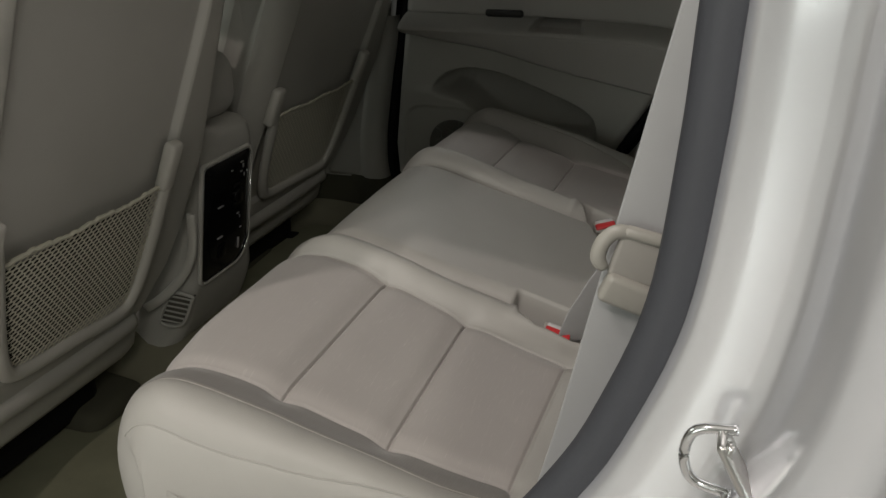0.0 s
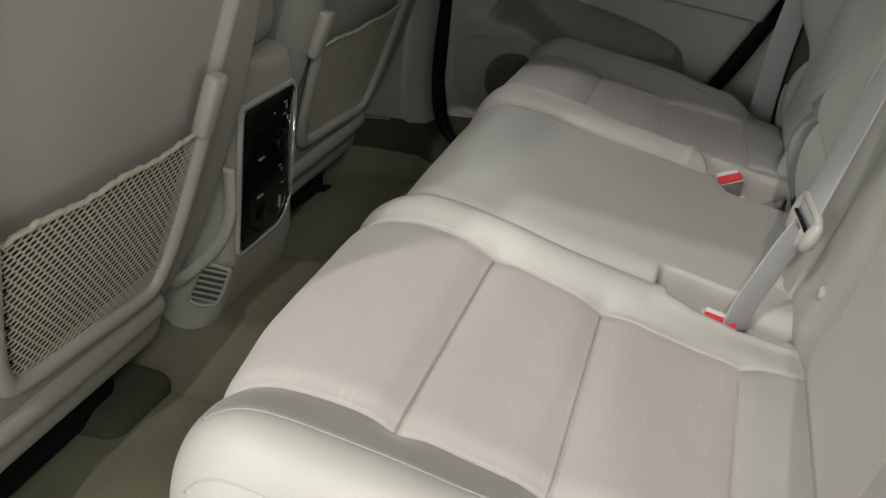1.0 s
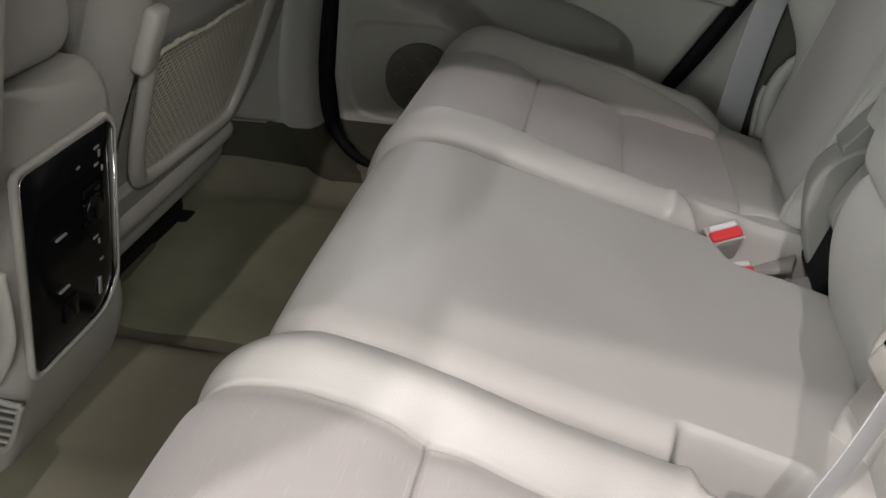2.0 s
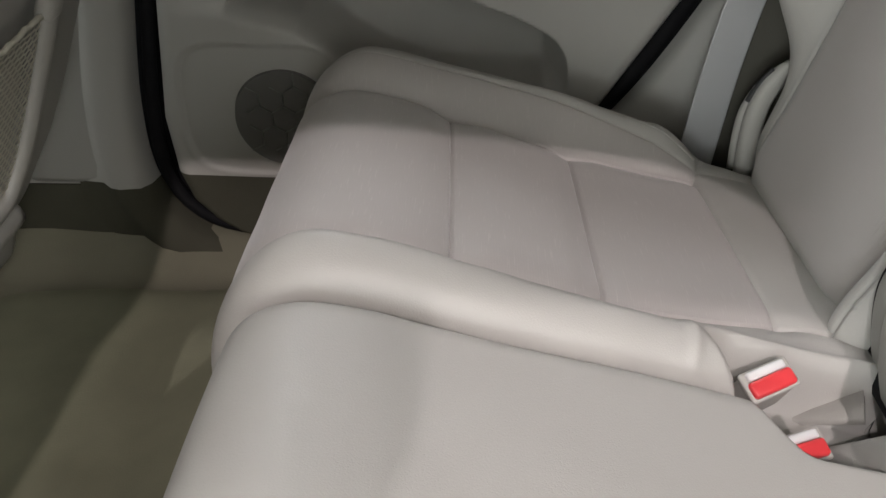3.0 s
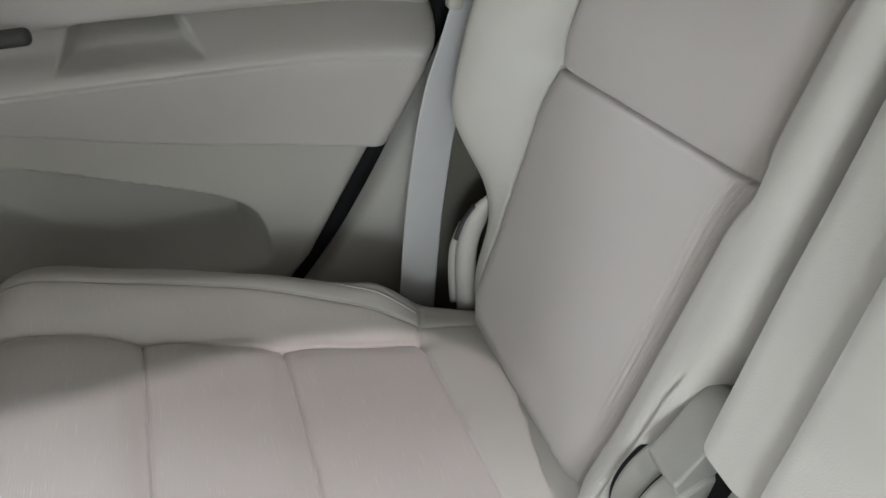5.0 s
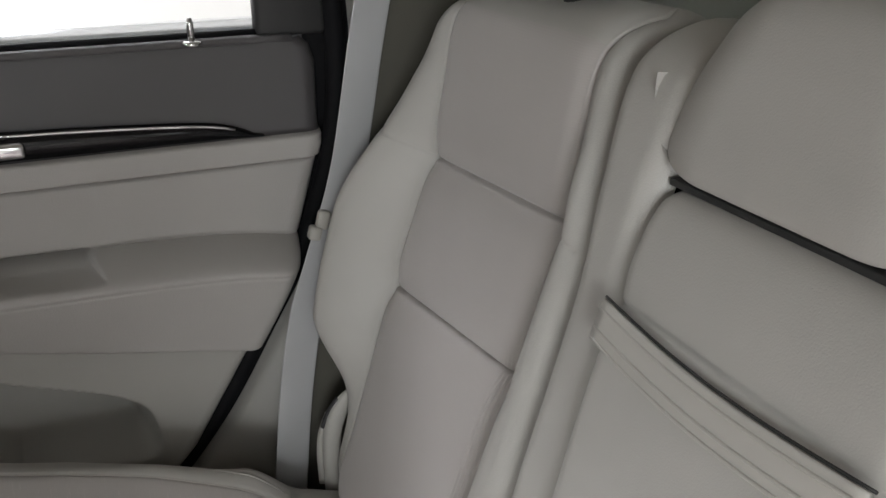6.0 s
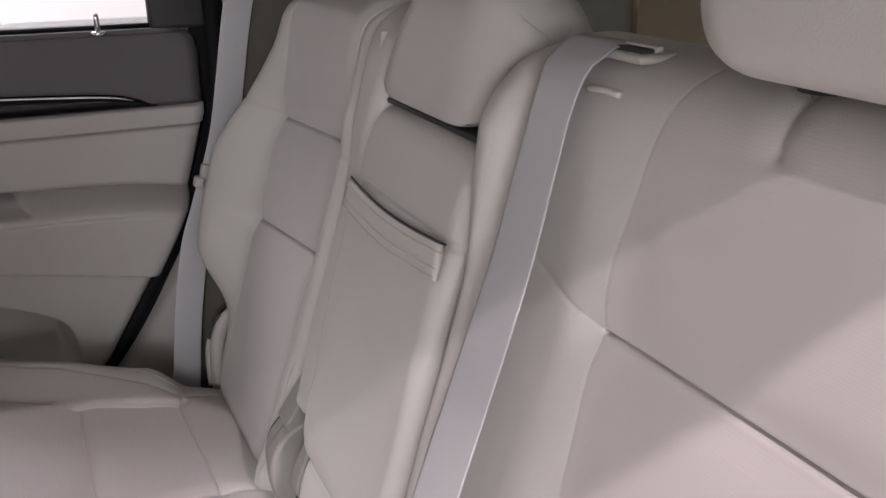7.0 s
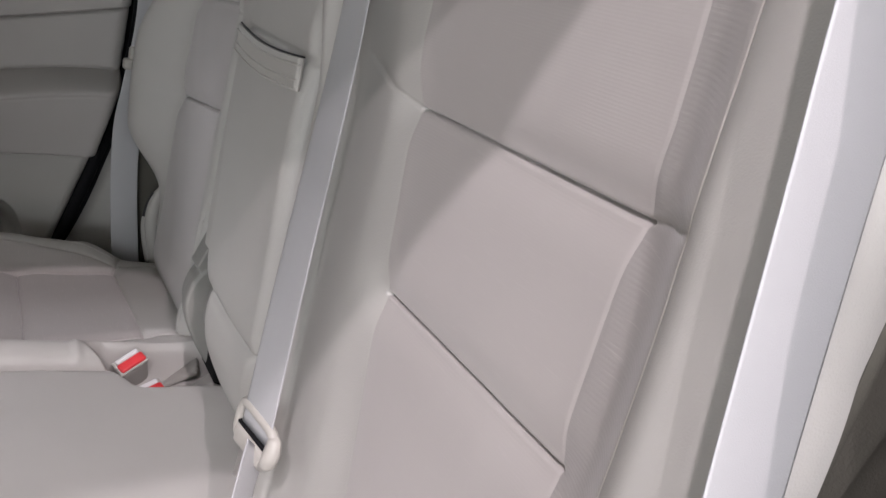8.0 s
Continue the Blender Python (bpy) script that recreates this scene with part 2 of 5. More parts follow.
def curve(ctrl, n):
    """A smooth line through control points, n points evenly spaced."""
    c = np.asarray(ctrl, float)
    p = np.vstack([2 * c[0] - c[1], c, 2 * c[-1] - c[-2]])
    out = []
    for i in range(1, len(p) - 2):
        a, b, d, e = p[i - 1], p[i], p[i + 1], p[i + 2]
        for u in np.linspace(0, 1, 40, endpoint=False):
            out.append(0.5 * (2 * b + (d - a) * u + (2 * a - 5 * b + 4 * d - e) * u**2 + (3 * b - a - 3 * d + e) * u**3))
    out.append(c[-1])
    out = np.array(out)
    s = np.r_[0, np.cumsum(np.linalg.norm(np.diff(out, axis=0), axis=1))]
    t = np.linspace(0, s[-1], n)
    return np.stack([np.interp(t, s, out[:, k]) for k in range(out.shape[1])], 1)


def smooth(a, b, v):
    t = np.clip((np.asarray(v, float) - a) / (b - a), 0, 1)
    return t * t * (3 - 2 * t)


def table(xs, ys):
    return lambda v: np.interp(v, xs, ys)


def seam_distance(u, v, lines):
    """The least distance of points (u, v) to a set of broken lines."""
    best = np.full(np.shape(u), 9.0)
    for line in lines:
        for (a, b), (c, d) in zip(line[:-1], line[1:]):
            e, f = c - a, d - b
            t = np.clip(((u - a) * e + (v - b) * f) / (e * e + f * f + 1e-12), 0, 1)
            best = np.minimum(best, np.hypot(u - a - t * e, v - b - t * f))
    return best


def groove(d, deep=0.004, fine=0.0028, soft=0.006, wide=0.022):
    return -deep * np.exp(-((d / fine) ** 2)) - soft * np.exp(-((d / wide) ** 2))


class Pad:
    """An upholstered form: a section in x and z swept across y, rounded at its sides, with a relief.

    cols: lines across the width, y as functions of (x, z), first and last are the edges; rows: cross lines on the
    section's outer stretch, its coordinate (x or z) as functions of y. The grid follows all these lines, so
    that every panel between two of them is a clean block of its own."""

    def __init__(self, ctrl, cols, ncols, rows, nrows, by, stretch, relief, rad, inset, rad_a=None, inset_a=None, power=2.0):
        p = curve(ctrl, 1500)
        arc = np.r_[0, np.cumsum(np.linalg.norm(np.diff(p, axis=0), axis=1))]
        tan = np.gradient(p, axis=0)
        tan /= np.linalg.norm(tan, axis=1, keepdims=True)
        nrm = np.stack([tan[:, 1], -tan[:, 0]], 1)
        coord = p[:, 0] if by == "x" else p[:, 1]
        top = int(np.argmax(p[:, 1]))
        k = np.arange(len(p))
        run = (k >= top) & (coord <= stretch[0]) & (coord >= stretch[1]) if by == "z" else (p[:, 1] > 0.29) & (coord <= stretch[0]) & (coord >= stretch[1])
        cs, ss = coord[run][::-1], arc[run][::-1]
        at_s = lambda v: np.interp(v, cs, ss)
        frac, seg = [], []
        for c, n in enumerate(ncols):
            q = np.linspace(0, 1, n, endpoint=False)
            q = 0.2 * q + 0.4 * (1 - np.cos(q * np.pi))
            frac += list(q)
            seg += [c] * n
        frac, seg = np.array(frac + [1.0]), np.array(seg + [len(ncols) - 1])
        nt = len(frac)
        px = lambda s: np.interp(s, arc, p[:, 0])
        pz = lambda s: np.interp(s, arc, p[:, 1])

        def across(x, z):
            c = np.stack([np.asarray(f(x, z), float) + 0 * x for f in cols])
            j = np.broadcast_to(np.arange(x.shape[1]), x.shape)
            lo = np.take_along_axis(c, seg[j][None], 0)[0]
            hi = np.take_along_axis(c, seg[j][None] + 1, 0)[0]
            return lo + (hi - lo) * frac[j]

        knots = [np.zeros(nt)]
        for r in rows:
            s0 = np.full((1, nt), at_s(r(0.42)))
            y0 = across(px(s0), pz(s0))[0]
            knots.append(at_s(r(y0)))
        knots.append(np.full(nt, arc[-1]))
        s, block = [], []
        for r, n in enumerate(nrows):
            for q in np.linspace(0, 1, n, endpoint=False):
                if rows:
                    q = 0.2 * q + 0.4 * (1 - math.cos(q * math.pi))
                s.append(knots[r] + (knots[r + 1] - knots[r]) * q)
                block.append(r)
        s.append(knots[-1])
        s = np.array(s)
        x, z = px(s), pz(s)
        nx_ = np.interp(s, arc, nrm[:, 0])
        nz_ = np.interp(s, arc, nrm[:, 1])
        y = across(x, z)
        a = np.asarray(cols[0](x, z), float) + 0 * x
        b = np.asarray(cols[-1](x, z), float) + 0 * x
        rad_a, inset_a = rad_a or rad, inset_a or inset
        ea, eb = np.clip(1 - (y - a) / rad_a, 0, 1), np.clip(1 - (b - y) / rad, 0, 1)
        inset = inset(x, z) if callable(inset) else inset
        off = relief(x, y, z) - inset_a * (1 - np.sqrt(1 - ea**2 + 1e-9)) - inset * (1 - (1 - eb**power + 1e-9) ** (1 / power))
        self.v = np.stack([x + nx_ * off, y, z + nz_ * off], -1)
        self.n = np.stack([nx_, 0 * y, nz_], -1)
        self.x, self.y, self.z = x, y, z
        self.ns, self.nt = x.shape
        self.row, self.col = np.array(block), seg[:-1]
        self.front = np.ones(x.shape, bool)

    def flip(self):
        for arr in (self.v, self.n):
            arr[..., 1] *= -1
        self.y = -self.y
        return self

    def caps(self):
        out = []
        for c in (0, self.nt - 1):
            ring = self.v[:, c]
            out.append(mesh_of(np.vstack([ring, ring.mean(0)]), [(i, i + 1, self.ns) for i in range(self.ns - 1)] + [(self.ns - 1, 0, self.ns)]))
        return out

    def split(self, parent, rest, regions=(), side=None):
        """Each region a part of its own: (name, material, rows, columns, label); what is left is rest, and carries them."""
        verts = self.v.reshape(-1, 3)
        free = np.ones((self.ns - 1, self.nt - 1), bool)
        blocks = []
        for name, mat, rws, cls, label in regions:
            k = np.isin(self.row, rws)[:, None] & np.isin(self.col, cls)[None]
            blocks.append((name, mat, k, label))
            free &= ~k
        main = put(rest[0], sub_mesh(verts, grid_faces(self.ns, self.nt, free)), rest[1], parent, rest[2])
        for name, mat, k, label in blocks:
            put(name, sub_mesh(verts, grid_faces(self.ns, self.nt, k)), mat, main, label)
        for me in self.caps():
            put("side_panel", me, side or rest[1], main)
        return main

    def trace(self, line, by, lift=0.0, n=60):
        """Points of the surface over a broken line given in (x, y) or (z, y)."""
        line = curve(line, n) if len(line) > 2 else np.linspace(line[0], line[1], n)
        u = self.x if by == "x" else self.z
        out = []
        for a, b in line:
            d = (u - a) ** 2 + (self.y - b) ** 2 + np.where(self.front, 0, 9)
            k = np.unravel_index(np.argpartition(d, 6, axis=None)[:6], d.shape)
            w = 1 / (d[k] + 1e-8)
            out.append(((self.v[k] + self.n[k] * lift) * w[:, None]).sum(0) / w.sum())
        out = np.array(out)
        s = out.copy()
        s[1:-1] = (out[:-2] + 2 * out[1:-1] + out[2:]) / 4
        return s


def plain_pad(ctrl, ya, yb, rad, inset, ns, nt, relief=None):
    """A form with no panels: constant or leaning edges, evenly sampled."""
    fa = ya if callable(ya) else (lambda x, z: ya)
    fb = yb if callable(yb) else (lambda x, z: yb)
    mid = lambda x, z: (fa(x, z) + fb(x, z)) / 2
    return Pad(ctrl, [fa, mid, fb], [nt // 2, nt - nt // 2], [], [ns], "x", (9, -9), relief or (lambda x, y, z: 0 * x), rad, inset)


# ---------- the place: showroom and car shell ----------
def slab(name, lo, hi, mat, label, category, kind="structure"):
    c = [(a + b) / 2 for a, b in zip(lo, hi)]
    me = rbox(pose(*c), *[b - a for a, b in zip(lo, hi)], bevel=0)
    me.materials.append(mat)
    return tagged(new(name, me), label, category, kind=kind)


slab("ground", (-9, -9, -0.45), (9, 9, -0.40), M["tile"], "pale polished showroom floor under the car", "floor")
slab("wall_north", (-9, 9, -0.40), (9, 9.2, 4.2), M["white_wall"], "white showroom wall beyond the far window", "wall")
slab("wall_south", (-9, -9.2, -0.40), (9, -9, 4.2), M["white_wall"], "white showroom wall behind the open door", "wall")
slab("wall_east", (9, -9.2, -0.40), (9.2, 9.2, 4.2), M["white_wall"], "white showroom wall behind the car", "wall")
slab("wall_west", (-9.2, -9.2, -0.40), (-9, 9.2, 4.2), M["white_wall"], "white showroom wall ahead of the car", "wall")
slab("ceiling", (-9.2, -9.2, 4.2), (9.2, 9.2, 4.3), M["white_wall"], "plain white showroom ceiling", "ceiling")

# floor pan: two foot wells with a low tunnel between
nx, ny = 60, 120
gx, gy = np.meshgrid(np.linspace(-1.75, 0.3, nx), np.linspace(-0.80, 0.80, ny), indexing="ij")
gz = 0.075 + 0.085 * smooth(0.23, 0.10, np.abs(gy - 0.0)) + 0.05 * smooth(0.70, 0.78, np.abs(gy))
gz = gz + 0.06 * smooth(-0.46, -0.40, gx) + 0.003 * np.sin(gx * 31 + 2 * np.sin(gy * 13))
floor_verts = np.stack([gx, gy, gz], -1).reshape(-1, 3)
me = mesh_of(floor_verts, grid_faces(nx, ny))
me.materials.append(M["carpet"])
tagged(new("floor", me), "beige cut-pile car carpet over a low tunnel", "carpet", kind="structure")
slab("floor_underside", (-1.8, -0.82, -0.06), (2.0, 0.82, 0.02), M["dark"], "dark underside of the car floor", "car body")

# shell of the car: low walls, pillars, roof
slab("wall_right_front", (-1.75, 0.80, 0.0), (-0.80, 0.90, 0.86), M["trim"], "beige front door trim, far side", "car body")
slab("wall_right_rear", (0.10, 0.82, 0.0), (0.95, 0.92, 0.885), M["trim"], "beige cargo side trim, far side", "car body")
slab("wall_right_tail", (0.95, 0.80, 0.0), (2.0, 0.92, 0.885), M["tan"], "tan cargo side trim beside the tailgate", "car body")
slab("wall_left_front", (-1.75, -0.92, 0.0), (-0.86, -0.82, 0.86), M["trim"], "beige front door trim, open side", "car body")
slab("wall_left_rear", (0.25, -0.92, 0.0), (2.0, -0.82, 0.90), M["trim"], "beige cargo side trim, open side", "car body")
slab("wall_front", (-1.95, -0.85, 0.0), (-1.75, 0.85, 0.82), M["dark"], "dark dashboard closing the front", "car body")
slab("wall_tailgate", (1.95, -0.85, 0.0), (2.05, 0.85, 0.90), M["tan"], "tan tailgate trim behind the cargo floor", "car body")
slab("floor_cargo", (0.28, -0.82, 0.30), (1.95, 0.82, 0.34), M["carpet"], "beige carpeted cargo floor behind the seats", "carpet")
# roof and rails stay unseen; they are placed to cut the lamps' light
roof = slab("headliner", (-1.3, -0.60, 1.27), (1.75, 0.72, 1.34), M["headliner"], "pale woven headliner under the roof", "ceiling")
slab("roof_rail_left", (-1.3, -0.64, 1.18), (1.75, -0.57, 1.32), M["headliner"], "pale roof rail above the door opening", "car body")
slab("roof_rail_right", (-1.3, 0.68, 1.17), (1.75, 0.78, 1.30), M["headliner"], "pale roof rail above the far window", "car body")


def post(name, low, high, wide, deep, mat, label):
    low, high = Vector(low), Vector(high)
    bm = bmesh.new()
    bmesh.ops.create_cube(bm, size=1.0)
    for v in bm.verts:
        c = high if v.co.z > 0 else low
        v.co = Vector((c.x + v.co.x * wide, c.y + v.co.y * deep, c.z))
    bmesh.ops.bevel(bm, geom=bm.edges[:], offset=0.012, segments=2, profile=0.5, affect="EDGES")
    me = from_bm(bm)
    me.materials.append(mat)
    return tagged(new(name, me), label, "pillar trim", kind="structure")


post("trim_pillar_left", (-0.83, -0.80, 0.08), (-0.70, -0.70, 1.22), 0.12, 0.09, M["trim"], "beige centre pillar trim beside the open door")
post("trim_quarter_right", (0.27, 0.80, 0.84), (0.33, 0.74, 1.24), 0.28, 0.06, M["trim"], "beige rear quarter pillar trim, far side")
post("trim_quarter_left", (0.36, -0.80, 0.85), (0.46, -0.72, 1.24), 0.34, 0.06, M["trim"], "beige rear quarter pillar trim, open side")
post("trim_tail_right", (1.75, 0.76, 0.85), (1.55, 0.70, 1.25), 0.22, 0.08, M["tan"], "tan tail pillar trim, far side")
post("trim_tail_left", (1.75, -0.78, 0.85), (1.55, -0.70, 1.25), 0.22, 0.08, M["tan"], "tan tail pillar trim, open side")

slab("window_1", (0.40, -0.782, 0.90), (1.62, -0.778, 1.24), M["privacy"], "dark tinted rear quarter window, open side", "window")
slab("window_2", (0.40, 0.778, 0.885), (1.62, 0.782, 1.24), M["privacy"], "dark tinted rear quarter window, far side", "window")
slab("window_3", (1.80, -0.74, 0.90), (1.804, 0.74, 1.27), M["privacy"], "dark tinted tailgate window", "window")


# ---------- far rear door ----------
door = thing("rear_door", "closed rear door with beige and dark trim and armrest", "car door", at=(-0.3, 0.75, 0.13))
rear_edge = table([0.13, 0.16, 0.22, 0.334, 0.477, 0.607, 0.74, 0.838, 0.857, 0.870], [-0.46, -0.35, -0.25, -0.145, -0.055, 0.012, 0.052, 0.057, 0.052, 0.038])
front_edge = table([0.13, 0.14, 0.16, 0.19, 0.23, 0.31, 0.46, 0.60, 0.90], [-0.60, -0.64, -0.67, -0.695, -0.708, -0.714, -0.698, -0.682, -0.65])
pocket_curve = curve([(-0.615, 0.448), (-0.600, 0.478), (-0.572, 0.503), (-0.525, 0.518), (-0.471, 0.516), (-0.412, 0.504), (-0.329, 0.474), (-0.262, 0.449), (-0.224, 0.430), (-0.203, 0.411), (-0.194, 0.388), (-0.190, 0.345)], 90)
pocket_top = table(pocket_curve[:, 0], pocket_curve[:, 1])
pocket_lip = table([-0.60, -0.56, -0.52, -0.467, -0.42, -0.36, -0.19], [0.455, 0.452, 0.442, 0.402, 0.372, 0.350, 0.345])
arm_low = table([-0.75, -0.46, -0.42, -0.33, -0.24, -0.16, -0.056, 0.05], [0.61, 0.570, 0.561, 0.537, 0.517, 0.502, 0.480, 0.458])

arm_curve = curve([(-0.75, 0.648), (-0.40, 0.645), (-0.235, 0.642), (-0.16, 0.640), (-0.09, 0.636), (-0.04, 0.630), (0.01, 0.621), (0.07, 0.609)], 60)
arm_top = table(arm_curve[:, 0], arm_curve[:, 1])


def door_face(x, z):
    """How far out the door's inner face stands, as y."""
    y = np.full(np.shape(x), 0.737)
    y = np.where(z > 0.755, 0.742 + (z - 0.755) * 0.16, y)
    y = y - 0.012 * smooth(0.722, 0.727, z) * smooth(0.760, 0.752, z) + 0.006 * np.exp(-(((z - 0.7225) / 0.0022) ** 2))
    lo, top = arm_low(x), arm_top(x)
    shelf = np.sin(0.5 * math.pi * np.clip((top - z) / 0.034, 0, 1))
    rise = shelf * (0.62 + 0.38 * np.clip((z - lo) / (top - 0.034 - lo), 0, 1)) * smooth(lo - 0.001, lo + 0.004, z)
    y = y - 0.062 * rise * (0.6 + 0.4 * smooth(0.04, -0.03, x))
    y = y + 0.010 * np.exp(-(((z - lo) / 0.0035) ** 2)) + 0.004 * np.exp(-(((z - top) / 0.003) ** 2)) + 0.0012 * np.exp(-(((z - top + 0.037) / 0.0016) ** 2))
    notch = smooth(-0.352, -0.336, x + 0.6 * (top - 0.012 - z)) * smooth(-0.228, -0.246, x - 0.6 * (top - 0.012 - z)) * smooth(top - 0.025, top - 0.020, z) * smooth(top + 0.002, top - 0.002, z)
    y = y + 0.046 * notch
    pt, pl = pocket_top(x), pocket_lip(x)
    depth = np.clip((z - pl + 0.012) / (pt - pl + 0.012), 0, 1)
    y = y + (0.055 + 0.065 * depth) * smooth(pl - 0.012, pl + 0.03, z) * smooth(-0.001, 0.007, pt - z) * smooth(-0.615, -0.56, x) * smooth(-0.188, -0.222, x)
    lip = smooth(pl + 0.02, pl - 0.005, z) * smooth(0.20, 0.30, z) * smooth(-0.70, -0.56, x) * smooth(-0.2, -0.40, x)
    y = y - 0.022 * lip
    ring = (np.abs((x + 0.572) / 0.110) ** 4 + np.abs((z - 0.330) / 0.090) ** 4) ** 0.25
    return y + 0.003 * smooth(1.03, 0.96, ring) - 0.0008 * np.exp(-(((ring - 1.05) / 0.02) ** 2))


# rows of the face follow the armrest's and the ledge's lines
nxd, row_counts = 420, (50, 120, 90, 50, 24, 70)
u = np.linspace(0, 1, nxd)[None]
row_block, row_frac = [], []
for k, n in enumerate(row_counts):
    row_block += [k] * n
    row_frac += [q / n for q in range(n)]
row_block, row_frac = np.array(row_block + [5]), np.array(row_frac + [1.0])
nz = len(row_block)
dx = np.repeat(-0.66 + 0.66 * u, nz, 0)
for _ in range(12):
    lines_ = np.stack([0.13 + 0 * dx, 0.232 + 0 * dx, arm_low(dx), arm_top(dx), 0.7225 + 0 * dx, 0.756 + 0 * dx, 0.868 + 0 * dx])
    lo_ = np.take_along_axis(lines_, np.broadcast_to(row_block[None, :, None], (1, nz, nxd)), 0)[0]
    hi_ = np.take_along_axis(lines_, np.broadcast_to(row_block[None, :, None] + 1, (1, nz, nxd)), 0)[0]
    dz = lo_ + (hi_ - lo_) * row_frac[:, None]
    dx = front_edge(dz) + (rear_edge(dz) - front_edge(dz)) * u
dy = door_face(dx, dz)
edge = np.minimum(dx - front_edge(dz), rear_edge(dz) - dx)
dy = dy + 0.022 * (1 - np.sqrt(1 - np.clip(1 - edge / 0.022, 0, 1) ** 2 + 1e-9))
door_verts = np.stack([dx, dy, dz], -1).reshape(-1, 3)
for name, mat, blocks, label in (
    ("upper_trim", M["door_dark"], (5,), "dark charcoal upper door trim"),
    ("ledge", M["door_soft"], (4,), "beige stitched ledge"),
    ("inset_panel", M["door_soft"], (3,), "soft beige inset panel"),
    ("armrest", M["door_soft"], (2,), "padded beige armrest"),
    ("trim_panel", M["trim"], (1,), "beige moulded panel with a map pocket"),
    # lowest block: its dark tone stands in for shade near the floor
    ("lower_carpet", M["carpet_dark"], (0,), "lower edge darkened for the shade near the floor"),
):
    keep = np.repeat(np.isin(row_block[:-1], blocks)[:, None], nxd - 1, 1)
    put(name, sub_mesh(door_verts, grid_faces(nz, nxd, keep)), mat, door, label)

# sill strip, window and its frame
sill = [(x, 0.766, 0.869) for x in np.linspace(-0.655, 0.026, 30)]
put("sill_strip", ribbon(sill, (0, 1, 0), 0.028, 0.008), M["door_dark"], door)
put("window_seal", tube([(x, 0.774, 0.874) for x in np.linspace(-0.66, 0.0, 12)], 0.006, 6), M["rubber"], door, "black rubber window seal")
window = put("window", rbox(pose(-0.33, 0.778, 1.03), 0.66, 0.004, 0.32, 0.0), M["glass"], door, "clear side window")
window.visible_shadow = False
put("window_post", rbox(pose(0.028, 0.775, 1.03), 0.085, 0.03, 0.32, 0.006), M["dark"], door, "dark window post")
put("window_header", rbox(pose(-0.32, 0.775, 1.19), 0.74, 0.03, 0.04, 0.006), M["door_dark"], door)
put("front_post", rbox(pose(-0.665, 0.775, 1.03), 0.04, 0.03, 0.34, 0.006), M["door_dark"], door)
put("outer_skin", rbox(pose(-0.33, 0.875, 0.46), 0.88, 0.06, 0.84, 0.02), M["paint"], door, "silver outer panel")
# lock pin with its collar
pin = put("lock_pin", tube([(-0.092, 0.752, 0.868), (-0.092, 0.752, 0.893), (-0.092, 0.752, 0.899)], [0.0042, 0.0042, 0.003], 12, up=(1, 0, 0)), M["chrome"], door, "chrome lock pin")
put("collar", tube([(-0.092, 0.752, 0.868), (-0.092, 0.752, 0.8725), (-0.092, 0.752, 0.8735)], [0.012, 0.011, 0.006], 20, up=(1, 0, 0)), M["chrome"], pin)
# gloss strip with the inside handle
strip_top = curve([(-0.64, 0.795), (-0.45, 0.794), (-0.286, 0.790), (-0.193, 0.786), (-0.093, 0.779), (-0.052, 0.770), (-0.021, 0.755)], 50)
verts, faces = [], []
for i, (x, z) in enumerate(strip_top):
    low = 0.7565
    for k, (f, dep) in enumerate([(0, 0.0), (0.12, -0.007), (0.5, -0.010), (0.88, -0.007), (1, 0.0)]):
        verts.append((x, 0.7415 + dep, low + (max(z, low + 0.002) - low) * f))
for i in range(49):
    for k in range(4):
        faces.append((i * 5 + k, i * 5 + k + 1, i * 5 + k + 6, i * 5 + k + 5))
strip = put("decor_strip", mesh_of(verts, faces), M["gloss_black"], door, "gloss black decor strip")
put("chrome_edge", tube([(x, 0.733, z - 0.003) for x, z in strip_top[26:-3]], 0.0018, 8), M["chrome"], strip, "chrome edging")
put("handle", rbox(pose(-0.335, 0.728, 0.772), 0.10, 0.012, 0.018, 0.005), M["chrome"], strip, "chrome inside handle")
put("switch", rbox(pose(-0.412, 0.690, 0.658, -20, 0, 0), 0.090, 0.018, 0.016, 0.006, 3), M["dark"], door, "black window switch")
# speaker grille: a disc with raised honeycomb ribs
gc = (-0.546, 0.326)
g_y = float(door_face(np.array(gc[0] - 0.05), np.array(gc[1] - 0.04))) - 0.004
bm = bmesh.new()
bmesh.ops.create_cone(bm, cap_ends=True, segments=48, radius1=0.066, radius2=0.063, depth=0.012)
bm.transform(pose(gc[0], g_y, gc[1], 90, 0, 0))
grille = put("speaker_grille", from_bm(bm, smooth=False), M["grille"], door, "grey round speaker grille")
ribs = []
cell = 0.0175
for a in range(-5, 6):
    for b in range(-5, 6):
        hx, hz = cell * math.sqrt(3) * (a + b / 2), cell * 1.5 * b
        if math.hypot(hx, hz) < 0.054:
            pts = [(gc[0] + hx + cell * math.sin(k * math.pi / 3), g_y - 0.0062, gc[1] + hz + cell * math.cos(k * math.pi / 3)) for k in range(4)]
            pts = [p for p in pts if math.hypot(p[0] - gc[0], p[2] - gc[1]) < 0.064]
            if len(pts) > 1:
                ribs.append(tube(pts, 0.0013, 5))
put("honeycomb", join_meshes(ribs), M["grille_rib"], grille, "raised honeycomb ribs")
